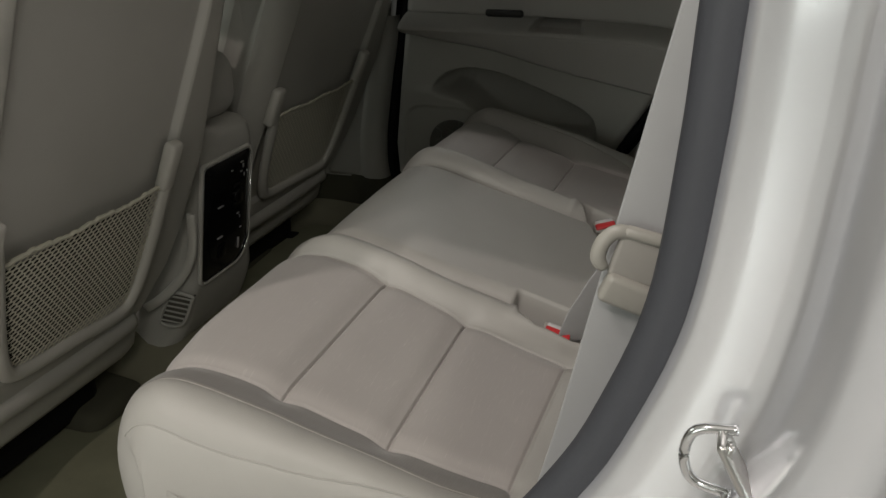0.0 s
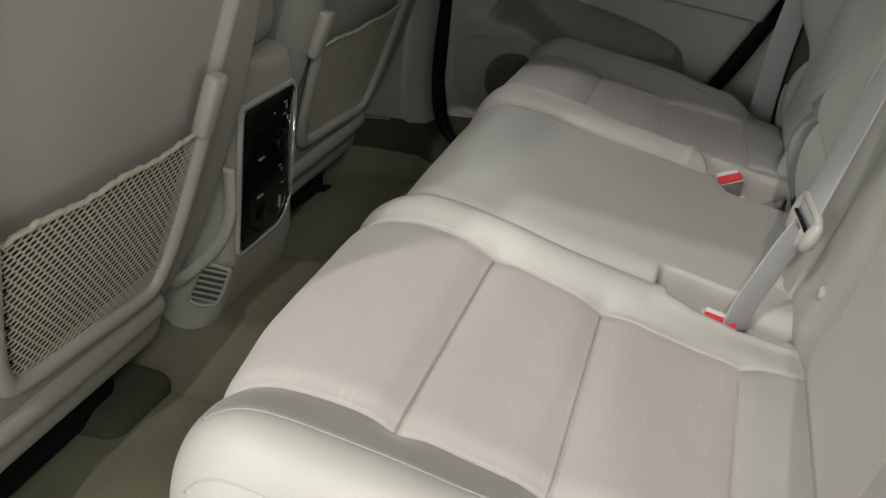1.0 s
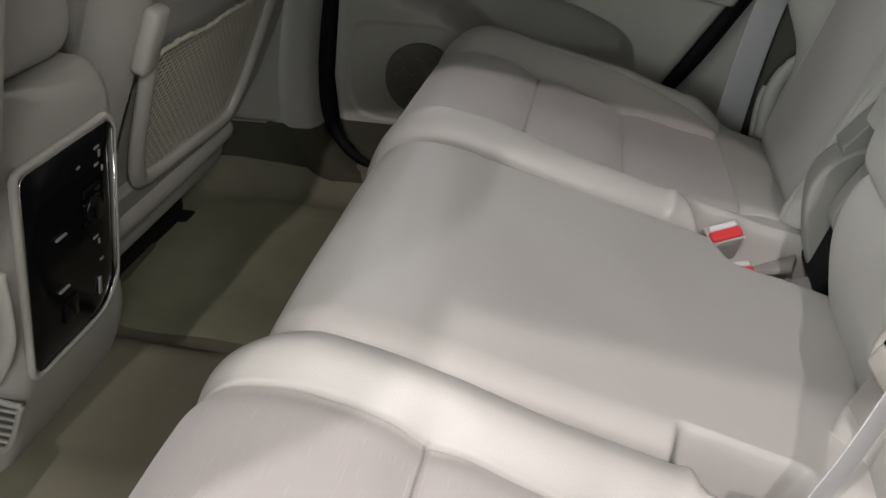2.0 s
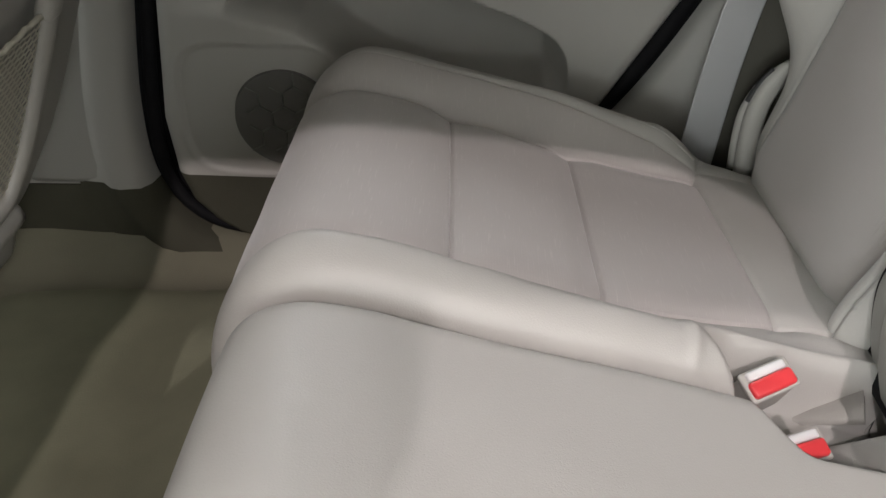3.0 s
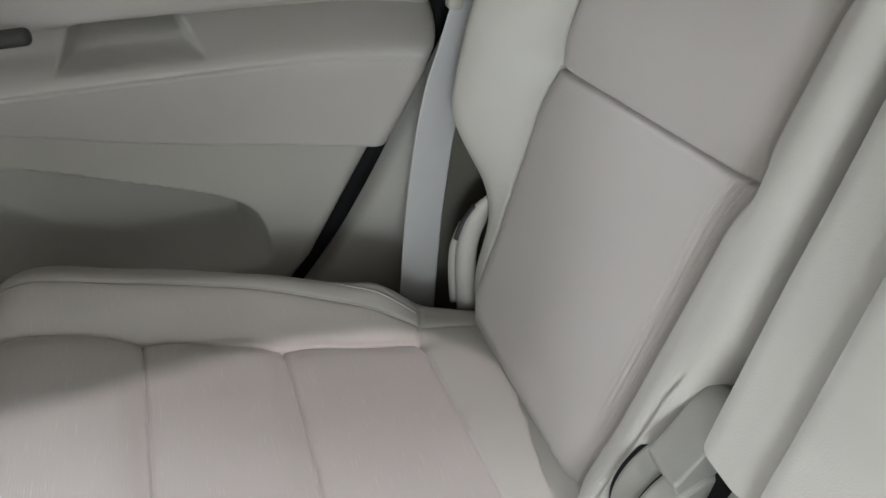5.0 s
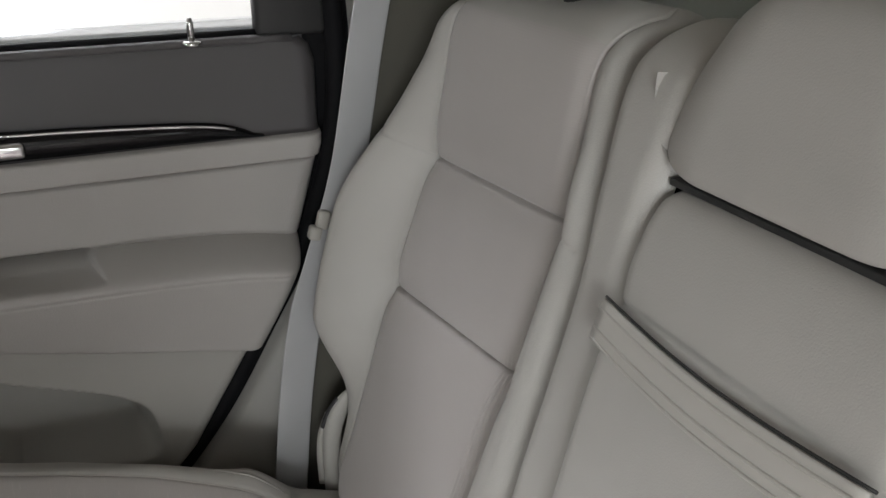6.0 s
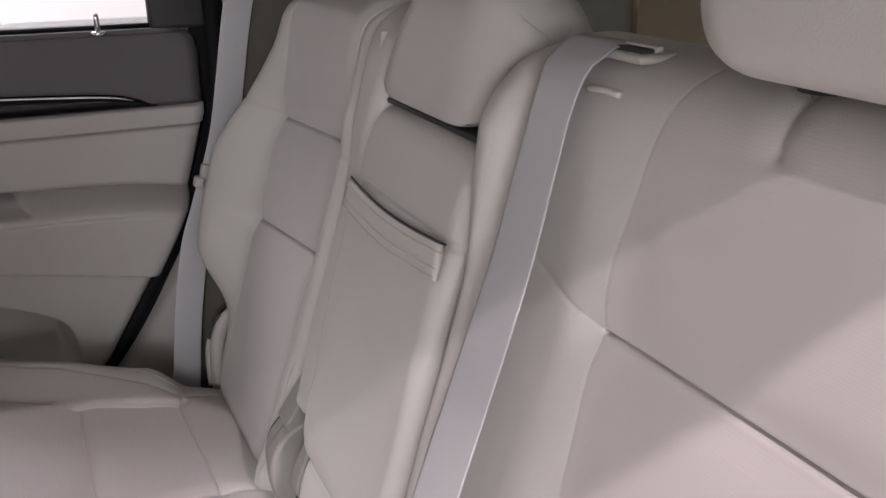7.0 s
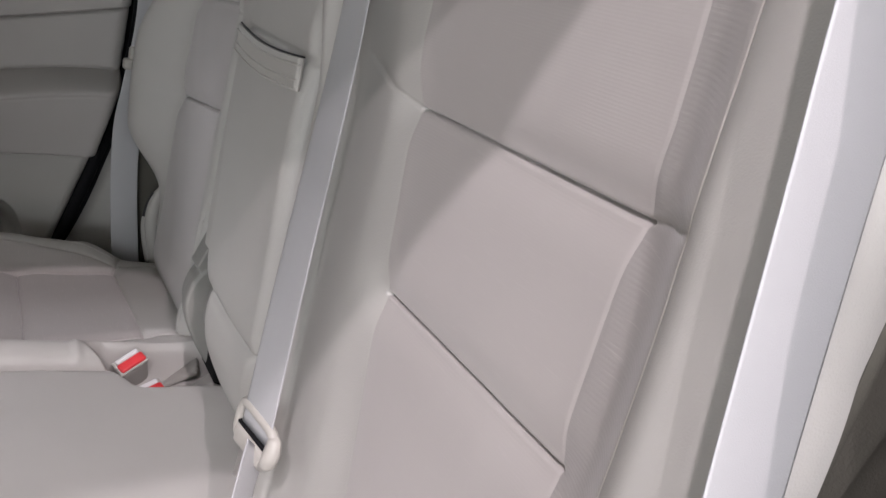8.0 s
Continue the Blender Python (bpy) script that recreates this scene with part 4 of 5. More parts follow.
centre_head = head_restraint(near_seat, [(0.25, 0.885), (0.262, 0.94), (0.240, 0.975), (0.195, 0.987), (0.158, 0.976), (0.139, 0.945), (0.128, 0.905), (0.121, 0.872), (0.133, 0.860), (0.20, 0.860)], -0.084, 0.184, "low wide centre head restraint", 0.026, 0.075, 0.060)
# dark filler standing in for the shade between armrest and head restraint
put("gap_shade", rbox(pose(0.166, 0.034, 0.855), 0.070, 0.226, 0.005, 0.001), M["dark"], near_seat, "dark filler for the shade under the head restraint")
low_pad = plain_pad([(0.10, 0.30), (0.11, 0.44), (0.075, 0.487), (0.035, 0.490), (0.008, 0.470), (-0.004, 0.420), (0.004, 0.36), (0.02, 0.30)], -0.088, 0.130, 0.03, 0.03, 80, 80)
low_pad.split(near_seat, ("lower_pad", M["bolster"], "rounded pad below the armrest"))


# ---------- hinge covers between the backs ----------
hinge = thing("hinge_cover", "beige plastic hinge cover at the foot of the backrests", "hinge cover", at=(0.04, 0.18, 0.30))
hinge_line = [(0.12, 0.31), (0.10, 0.42), (0.055, 0.462), (0.018, 0.452), (-0.005, 0.415), (0.0, 0.36), (0.02, 0.30)]
# disc and cap, with two black pads for the shade in their gaps
for name, y0, y1, grow in (("disc", 0.2315, 0.258, -0.002), ("cap", 0.203, 0.2270, 0.004), ("inner_gap", 0.225, 0.234, -0.005), ("outer_gap", 0.256, 0.262, -0.005)):
    plain_pad(hinge_line, y0, y1, 0.006 if grow > -0.005 else 0.001, 0.005 if grow > -0.005 else 0.001, 60, 24, lambda x, y, z, g=grow: g + 0 * x).split(hinge, (name, M["hinge"] if grow > -0.005 else M["rubber"], ""))
# the cap's upright tab, with a chamfered foot, and the slanting bracket beside it
tab = [(0.082, 0.400), (0.078, 0.490), (0.066, 0.515), (0.054, 0.517), (0.044, 0.507), (0.019, 0.472), (0.014, 0.462), (0.026, 0.440)]
plain_pad(tab, 0.206, 0.243, 0.003, 0.002, 80, 24).split(hinge, ("tab", M["hinge"], "flat upright tab"))
slant_line = [(0.090, 0.360), (0.093, 0.494), (0.077, 0.520), (0.061, 0.516), (0.033, 0.464), (0.011, 0.416), (0.012, 0.390), (0.045, 0.350)]
plain_pad(slant_line, 0.160, 0.184, 0.004, 0.003, 80, 20).split(hinge, ("side_bracket", M["hinge"], "slanting side bracket"))
# black block behind the covers that darkens the gaps between them
put("bracket", rbox(pose(0.062, 0.216, 0.385, 0, 14, 0), 0.075, 0.118, 0.17, 0.01), M["rubber"], hinge, "black block for the shade between the covers")
# moulded rim round the far backrest's cut-out
cut = [(z, float(cut_line(z)) + 0.002) for z in np.linspace(0.365, 0.505, 8)]
far_back_pad.front = (on_front(far_back_pad.x, far_back_pad.z) > 0) & (far_back_pad.z > 0.34)
for inward, lift, r in ((0.0, 0.0, 0.0032), (0.011, -0.001, 0.0022)):
    put("cutout_rim", tube(far_back_pad.trace([(z, y + inward) for z, y in cut], "z", lift, 50), r, 8), M["bolster"], far_back, "rolled rim of the cut-out")
# black filler standing in for the shade between backrest and armrest
put("gap_shade", rbox(pose(0.148, 0.218, 0.60, 0, 16, 0), 0.10, 0.008, 0.60, 0.002), M["rubber"], near_seat, "black filler for the shade beside the armrest")
lever = thing("recline_lever", "beige plastic latch beside the far backrest", "lever", at=(0.0, 0.61, 0.34))
put("shell", tube(curve([(0.012, 0.634, 0.295), (0.013, 0.641, 0.345), (0.018, 0.645, 0.380), (0.030, 0.646, 0.410), (0.044, 0.643, 0.432)], 28), [0.0125] * 22 + [0.012, 0.011, 0.010, 0.009, 0.0075, 0.006], 14, 0.75, up=(0, 1, 0)), M["trim"], lever)
put("fold", tube(curve([(0.0, 0.644, 0.300), (0.001, 0.651, 0.340), (0.005, 0.654, 0.370), (0.016, 0.654, 0.398)], 20), 0.0058, 10, 0.9, up=(0, 1, 0)), M["trim"], lever)
put("slot", tube(curve([(0.004, 0.647, 0.384), (0.012, 0.648, 0.402), (0.026, 0.646, 0.424)], 12), 0.0036, 8, 0.7), M["dark"], lever)
# dark sheet added for the shade behind the far belt
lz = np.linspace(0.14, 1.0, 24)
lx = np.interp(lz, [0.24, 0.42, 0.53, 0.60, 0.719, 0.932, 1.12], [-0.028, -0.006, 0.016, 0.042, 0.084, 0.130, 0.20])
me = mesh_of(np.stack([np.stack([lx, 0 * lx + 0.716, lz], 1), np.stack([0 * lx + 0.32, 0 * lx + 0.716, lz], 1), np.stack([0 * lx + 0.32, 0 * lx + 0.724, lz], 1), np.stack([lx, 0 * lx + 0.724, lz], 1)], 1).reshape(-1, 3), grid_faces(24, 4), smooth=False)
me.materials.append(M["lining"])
tagged(new("wall_gap_shade_right", me), "dark sheet added for the shade beside the far backrest", "car body", kind="structure")


# ---------- belts and buckles ----------
def buckle(name, at, turn, label):
    """A buckle: a rounded housing, red button and metal slot, in its own frame; z is its end, y its flat side."""
    m = pose(*at, *turn)
    t = thing(name, label, "seat belt buckle", "belt buckles", at=at)
    put("housing", rbox(m @ pose(0, 0, -0.035), 0.041, 0.024, 0.07, 0.006, 4), M["buckle"], t)
    put("rim", rbox(m @ pose(0, 0.0, 0.001), 0.042, 0.025, 0.006, 0.0028, 3), M["trim_light"], t)
    put("release_button", rbox(m @ pose(0, -0.0035, 0.0040), 0.037, 0.0135, 0.008, 0.003, 3), M["red"], t, "bright red release button")
    put("slot_plate", rbox(m @ pose(0, 0.0072, 0.0042), 0.033, 0.0070, 0.006, 0.002, 2), M["slot"], t, "pale slot edge")
    put("stalk", ribbon([tuple(m @ Vector((0, 0.002, -0.066))), tuple(m @ Vector((0, 0.004, -0.085))), (at[0] + 0.085, at[1] + 0.012, 0.312)], (0, 1, 0), 0.036, 0.008), M["trim"], t, "beige webbing stalk")
    return t


buckle("belt_buckle", (-0.086, 0.213, 0.346), (28, -11, 22), "grey buckle with a red release button in its pocket")
buckle("belt_buckle", (-0.074, 0.162, 0.326), (24, -4, 18), "grey buckle with a red button lying beside another")
buckle("belt_buckle", (-0.087, -0.219, 0.341), (18, 20, 10), "grey buckle with a red button sunk in its pocket")


def latch_tongue(parent, m):
    """A slotted moulded loop on the belt with a steel latch plate: x along the belt's width, z up along the belt."""
    loop = curve([tuple(m @ Vector(p)) for p in ((-0.028, 0, 0.014), (-0.029, 0, -0.004), (-0.022, 0, -0.014), (0.0, 0, -0.017), (0.022, 0, -0.014), (0.029, 0, -0.004), (0.028, 0, 0.016), (0.020, 0, 0.020), (0.0, 0, 0.020), (-0.020, 0, 0.019), (-0.028, 0, 0.014))], 60)
    body = put("latch_loop", tube(loop, 0.0052, 10), M["tongue"], parent, "cream moulded belt loop")
    put("base_plate", rbox(m @ pose(0, 0, -0.0105), 0.053, 0.0115, 0.021, 0.005, 4), M["tongue"], body)
    put("side_bar", tube([tuple(m @ Vector(p)) for p in ((-0.022, 0, -0.016), (-0.028, 0, -0.008), (-0.0295, 0, 0.004), (-0.028, 0, 0.013), (-0.026, 0, 0.018))], [0.006, 0.0082, 0.0085, 0.007, 0.004], 14), M["tongue"], body)
    put("belt_slot", rbox(m @ pose(0.001, 0, 0.0010), 0.047, 0.0090, 0.0026, 0.0005), M["rubber"], body, "dark belt slot")
    put("latch_plate", rbox(m @ pose(0.006, -0.002, -0.036), 0.025, 0.003, 0.036, 0.001), M["steel"], body, "bare steel latch plate")


def folded_tongue(parent, m):
    """A resting tongue: a fold of belt between two moulded bars, with an open hook at one end."""
    body = put("tongue_plate", rbox(m @ pose(0.003, 0, 0.006), 0.058, 0.010, 0.040, 0.004, 3), M["buckle"], parent, "moulded tongue plate")
    put("top_bar", tube([tuple(m @ Vector((x, -0.003, 0.025))) for x in (-0.026, -0.022, 0.0, 0.028, 0.032)], [0.003, 0.0052, 0.0056, 0.0052, 0.003], 12), M["tongue"], body)
    put("lower_block", rbox(m @ pose(0.000, -0.002, -0.025, 8, 6, 0), 0.052, 0.016, 0.026, 0.005, 3), M["tongue"], body, "cream lower block")
    hook = curve([tuple(m @ Vector(p)) for p in ((-0.018, -0.002, 0.024), (-0.030, -0.003, 0.022), (-0.037, -0.003, 0.012), (-0.037, -0.003, -0.002), (-0.029, -0.003, -0.010))], 20)
    put("hook", tube(hook, [0.0062] * 16 + [0.0060, 0.0056, 0.005, 0.004], 12, 0.7, up=(0, 1, 0)), M["tongue"], body)


# middle belt, out of the near backrest's shoulder
mid = thing("seat_belt", "grey middle seat belt hanging from the backrest shoulder", "seat belt", "seat belts", at=(0.0, -0.2, 0.34))
belt_line = curve([(0.180, -0.158, 0.949), (0.156, -0.164, 0.942), (0.128, -0.174, 0.915), (0.088, -0.182, 0.79), (0.034, -0.172, 0.61), (-0.012, -0.162, 0.448)], 60)
twist = np.linspace(0.10, -0.24, 60)
put("webbing", ribbon(belt_line, np.stack([twist, 0 * twist + 0.97, 0 * twist + 0.1], 1), 0.049), M["belt"], mid)
low_line = curve([(-0.014, -0.170, 0.440), (-0.030, -0.190, 0.422), (-0.046, -0.205, 0.394), (-0.060, -0.213, 0.365), (-0.070, -0.217, 0.330)], 24)
put("webbing", ribbon(low_line, (0.52, 0.60, -0.60), 0.044), M["belt"], mid)
along, across = Vector((0.046, -0.012, 0.14)).normalized(), Vector((-0.24, 0.97, 0.0))
across = (across - across.dot(along) * along).normalized()
frame_m = Matrix((across, along.cross(across), along)).transposed().to_4x4()
frame_m.translation = Vector((-0.012, -0.161, 0.446))
latch_tongue(mid, frame_m @ Matrix.Scale(1.08, 4))
guide = thing("belt_guide", "beige plastic belt guide on top of the backrest", "belt guide", at=(0.17, -0.16, 0.93))
for ya, yb in ((-0.112, -0.140), (-0.218, -0.187)):
    put("bezel_lip", tube(curve([(0.150, ya, 0.920), (0.148, (ya + yb) / 2, 0.921), (0.147, yb, 0.920)], 14), 0.0036, 8, 0.7), M["trim_light"], guide)
put("plate", rbox(pose(0.188, -0.178, 0.9415, 0, -1, 0), 0.050, 0.084, 0.006, 0.003, 2), M["trim"], guide)
put("slot", rbox(pose(0.176, -0.182, 0.9450, 0, -3, 0), 0.010, 0.058, 0.004, 0.001), M["dark"], guide, "dark slot")
put("slot_lip", rbox(pose(0.184, -0.182, 0.9465, 0, -3, 0), 0.006, 0.062, 0.004, 0.001), M["trim_light"], guide)

# outer belts
near_belt = thing("seat_belt", "beige seat belt hanging beside the door opening", "seat belt", "seat belts", at=(0.0, -0.66, 0.30))
line = curve([(0.146, -0.648, 1.10), (0.106, -0.655, 0.90), (0.095, -0.658, 0.85), (0.075, -0.662, 0.75), (0.057, -0.666, 0.66), (0.025, -0.671, 0.50), (0.004, -0.674, 0.40), (-0.010, -0.676, 0.26)], 70)
put("webbing", ribbon(line, (0.97, 0.03, 0.0), 0.047), M["belt"], near_belt)
folded_tongue(near_belt, pose(0.064, -0.677, 0.660, 0, 16, 13))
far_belt = thing("seat_belt", "beige seat belt hanging beside the closed door", "seat belt", "seat belts", at=(0.0, 0.70, 0.28))
line = curve([(0.185, 0.725, 1.12), (0.117, 0.702, 0.932), (0.072, 0.698, 0.719), (0.030, 0.692, 0.60), (0.004, 0.688, 0.53), (-0.018, 0.685, 0.42), (-0.034, 0.680, 0.300), (-0.04, 0.680, 0.24)], 70)
put("webbing", ribbon(line, (0.97, 0.12, 0.0), 0.046), M["belt"], far_belt)
put("stopper", rbox(pose(0.034, 0.690, 0.655, 0, 15, 0), 0.016, 0.014, 0.024, 0.004), M["tongue"], far_belt, "pale plastic belt stop")
put("tongue_grip", rbox(pose(0.022, 0.688, 0.640, 0, 15, 0), 0.016, 0.016, 0.018, 0.004), M["tongue"], far_belt)


# ---------- near side of the body: seal, jamb and striker ----------
near_seal = curve([(-0.75, 1.19), (-0.45, 1.195), (-0.25, 1.194), (-0.08, 1.188), (0.04, 1.173), (0.104, 1.138), (0.129, 1.075), (0.124, 0.99), (0.108, 0.90), (0.103, 0.80), (0.092, 0.69), (0.064, 0.603), (0.036, 0.545), (-0.02, 0.46), (-0.12, 0.33), (-0.24, 0.20), (-0.36, 0.13), (-0.50, 0.11), (-0.72, 0.11)], 140)
lean_in = lambda z: 0.17 * np.clip((np.asarray(z) - 0.92) / 0.27, 0, 1)
me = tube([(x, -0.800 + lean_in(z), z) for x, z in near_seal], 0.0148, 14, up=(0, 1, 0))
me.materials.append(M["seal"])
tagged(new("trim_near_seal", me), "dark rubber seal round the open doorway", "door seal", kind="structure")
tan = np.gradient(near_seal, axis=0)
tan /= np.linalg.norm(tan, axis=1, keepdims=True)
nrm = np.stack([-tan[:, 1], tan[:, 0]], 1)
steps = [(0.0, -0.785), (0.009, -0.802), (0.014, -0.818), (0.020, -0.824), (0.036, -0.829), (0.056, -0.835), (0.064, -0.839), (0.069, -0.847), (0.074, -0.860), (0.084, -0.884), (0.096, -0.900), (0.106, -0.906), (0.114, -0.911), (0.120, -0.924), (0.128, -0.944), (0.142, -0.958), (0.175, -0.966), (0.40, -0.976)]
low = int(np.argmax((near_seal[:, 1] < 1.04) & (near_seal[:, 0] > 0)))
seal_low, nrm_low = near_seal[low:], nrm[low:]
v = np.stack([np.stack([seal_low[:, 0] + nrm_low[:, 0] * a, b + lean_in(seal_low[:, 1]), seal_low[:, 1] + nrm_low[:, 1] * a], 1) for a, b in steps], 1)
me = mesh_of(v.reshape(-1, 3), grid_faces(len(seal_low), len(steps)))
me.materials.append(M["paint"])
tagged(new("wall_jamb_left", me), "glossy silver painted door jamb and quarter panel", "car body", kind="structure")
inner_steps = [(-0.004, -0.795), (-0.010, -0.782), (0.0, -0.765), (0.02, -0.762), (0.035, -0.80)]
v = np.stack([np.stack([near_seal[:, 0] + nrm[:, 0] * a, b + lean_in(near_seal[:, 1]), near_seal[:, 1] + nrm[:, 1] * a], 1) for a, b in inner_steps], 1)
# the upper rear stretch is coloured dark for the shade behind the belt
upper_rear = (near_seal[:-1, 0] > 0.0) & (near_seal[:-1, 1] > 0.60)
for name, keep, mat, label in (("trim_arch_left", ~upper_rear, M["trim"], "beige wheel arch and pillar trim inside the open doorway"), ("trim_gap_left", upper_rear, M["lining"], "arch trim painted dark for the shade behind the belt")):
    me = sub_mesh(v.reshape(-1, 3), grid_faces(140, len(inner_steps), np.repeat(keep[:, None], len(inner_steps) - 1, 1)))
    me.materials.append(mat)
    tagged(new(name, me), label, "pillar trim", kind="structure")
# unseen filler above the doorway's rear corner, added to cut the lamps' light
corner = (near_seal[:, 0] > -0.45) & (near_seal[:, 1] > 0.92)
v = np.stack([np.stack([near_seal[corner, 0] + nrm[corner, 0] * a, -0.793 + lean_in(near_seal[corner, 1]), near_seal[corner, 1] + nrm[corner, 1] * a], 1) for a in (0.0, 0.05, 0.14)], 1)
me = mesh_of(v.reshape(-1, 3), grid_faces(int(corner.sum()), 3))
me.materials.append(M["headliner"])
tagged(new("trim_corner_blocker_left", me), "unseen pale filler blocking light above the doorway's rear corner", "pillar trim", kind="structure")
striker = thing("door_striker", "bare metal door striker loop on the jamb", "door striker", at=(0.13, -0.86, 0.62))
put("plate", rbox(pose(0.142, -0.866, 0.622, 0, -28, 0), 0.006, 0.026, 0.050, 0.003), M["steel"], striker)
put("loop", tube(curve([(0.140, -0.860, 0.645), (0.120, -0.860, 0.642), (0.113, -0.860, 0.634), (0.112, -0.860, 0.618), (0.119, -0.860, 0.605), (0.140, -0.860, 0.600)], 30), 0.0033, 10), M["chrome"], striker)
for dz_ in (-0.018, 0.018):
    put("screw", tube([(0.138, -0.874, 0.622 + dz_), (0.134, -0.874, 0.622 + dz_)], 0.005, 6), M["steel"], striker)


# dark slab added where the gap beside the backrest is unlit
slab("wall_gap_shade_left", (0.10, -0.775, 0.10), (0.30, -0.765, 1.15), M["dark"], "dark slab added for the shade beside the near backrest", "car body")


# ---------- front seats ----------
def front_seat(wider=0.0, lining_mat="pocket"):
    t = thing("front_seat", "back of a beige front seat with a map net", "front seat", "front seats", at=(-0.8, -0.43, 0.10))
    pl = lambda z: -0.680 + (z - 0.52) * 0.42
    sec = [(-0.86, 0.30), (-0.80, 0.275), (-0.778, 0.290), (pl(0.33), 0.33), (pl(0.45), 0.45), (pl(0.60), 0.60), (pl(0.75), 0.75), (pl(0.90) - 0.004, 0.90), (-0.485, 1.00), (-0.50, 1.04), (-0.56, 1.05), (-0.64, 0.98), (-0.76, 0.70), (-0.86, 0.42), (-0.90, 0.33)]
    yin = table([0.27, 0.36, 0.42, 0.55, 0.62, 0.75, 0.80, 0.95, 1.05], [-0.245, -0.186, -0.174, -0.168, -0.182, -0.208, -0.217, -0.245, -0.30])
    you = table([0.27, 0.40, 0.60, 0.80, 0.95, 1.05], [-0.630, -0.655, -0.665, -0.670, -0.64, -0.59])

    def relief(x, y, z):
        rear = x > -0.80 + (z - 0.3) * 0.42
        panel = smooth(-0.625, -0.605, y) * smooth(-0.262, -0.275, y) * smooth(0.33, 0.345, z) * smooth(0.96, 0.93, z)
        return (-0.012 * panel - 0.026 * panel * smooth(0.50, 0.46, z)) * rear

    pad = Pad(sec, [lambda x, z: you(z), lambda x, z: -0.615 + 0 * x, lambda x, z: -0.266 + 0 * x, lambda x, z: yin(z) + wider], [40, 100, 40], [], [320], "x", (9, -9), relief, 0.024, 0.022, 0.045, 0.045)
    pad.row = np.where((np.arange(320) > 26) & (np.arange(320) < 168), 1, 0)
    pad.split(t, ("back_shell", M["trim"], "beige back shell"), [("back_panel", M["bolster"], [1], [1], "smooth beige back panel")])
    nrm = np.array((0.922, 0, -0.387))
    at = lambda y, z, lift: (pl(z) + nrm[0] * lift, y, z + nrm[2] * lift)
    # lower roll
    put("lower_roll", tube(curve([(-0.792, y, 0.283 - 0.006 * math.cos(6 * (y + 0.43))) for y in np.linspace(-0.615, -0.268, 9)], 40), 0.022, 14), M["trim"], t)
    # frame of the map pocket: two posts and a bottom rail
    rail = curve([at(-0.622, 0.590, 0.006), at(-0.610, 0.53, 0.006), at(-0.586, 0.42, 0.004), at(-0.566, 0.362, 0.004), at(-0.535, 0.338, 0.004), at(-0.43, 0.332, 0.006), at(-0.325, 0.324, 0.006), at(-0.295, 0.345, 0.005), at(-0.284, 0.40, 0.006), at(-0.280, 0.50, 0.006), at(-0.284, 0.588, 0.006)], 90)
    frame_ = put("pocket_frame", tube(rail, 0.0125, 10, 0.7, up=(0.9, 0, -0.4)), M["trim_light"], t, "moulded pocket frame with two posts")
    for y, z, l in ((-0.622, 0.585, 0.006), (-0.284, 0.588, 0.006)):
        put("post_cap", rbox(pose(*at(y, z - 0.026, l), 0, 23, 0), 0.020, 0.028, 0.080, 0.007, 3), M["trim_light"], frame_)
    # net: a knitted sheet with staggered open holes
    verts, faces = [], []
    y0, y1, z0 = -0.590, -0.288, 0.338
    ztop = lambda y: 0.530 + 0.002 * math.sin(55 * y)
    left = lambda z: -0.552 - 0.038 * (z - 0.355) / 0.17
    lift_at = lambda y: 0.001 + 0.003 * (y - y0) / (y1 - y0) + 0.003 * math.sin(math.pi * (y - y0) / (y1 - y0))
    cw, ch = 0.0108, 0.0060
    for r in range(33):
        for c in range(-1, 30):
            yc = y0 + (c + 0.5 * (r % 2)) * cw
            zc = z0 + (r + 0.5) * ch
            if not (left(zc) < yc < y1 - 0.002 and zc < ztop(yc)):
                continue
            n0 = len(verts)
            for k in range(8):
                a = math.pi * k / 4
                ey, ez = math.cos(a), math.sin(a)
                s = 1 / max(abs(ey), abs(ez))
                yy, zz_ = yc + ey * s * cw / 2, zc + ez * s * ch / 2
                verts.append(at(yy, zz_, lift_at(yy)))
                hy, hz = 0.0041 * ey, 0.0022 * ez
                yy, zz_ = yc + hy + 0.15 * hz, zc + hz + 0.15 * hy
                verts.append(at(yy, zz_, lift_at(yy) - 0.0006))
            for k in range(8):
                q = (k + 1) % 8
                faces.append((n0 + 2 * k, n0 + 2 * q, n0 + 2 * q + 1, n0 + 2 * k + 1))
    put("net", mesh_of(verts, faces), M["net"], t, "beige knitted map net with open holes")
    # flat sheet whose colour holds the shade seen through the net
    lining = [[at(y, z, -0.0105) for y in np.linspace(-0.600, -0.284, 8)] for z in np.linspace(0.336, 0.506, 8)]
    put("shade_lining", mesh_of(np.array(lining).reshape(-1, 3), grid_faces(8, 8)), M[lining_mat], t, "pocket lining with the shade behind the net in its colour")
    hem = [at(y, ztop(y) + 0.0009 * math.sin(260 * y) + 0.0007 * math.sin(431 * y), 0.002 + lift_at(y)) for y in np.linspace(y0 - 0.006, y1 + 0.006, 120)]
    put("hem", tube(hem, 0.0030, 8), M["net"], t, "elastic hem")
    # seat base below
    put("seat_cushion", rbox(pose(-1.06, -0.43, 0.25), 0.50, 0.46, 0.14, 0.05, 3), M["bolster"], t)
    put("seat_base", rbox(pose(-1.05, -0.43, 0.145), 0.34, 0.34, 0.10, 0.02), M["rubber"], t)
    for y in (-0.60, -0.27):
        put("slide_rail", rbox(pose(-1.05, y, 0.090), 0.36, 0.035, 0.03, 0.004), M["rubber"], t)
    return t


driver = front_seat()
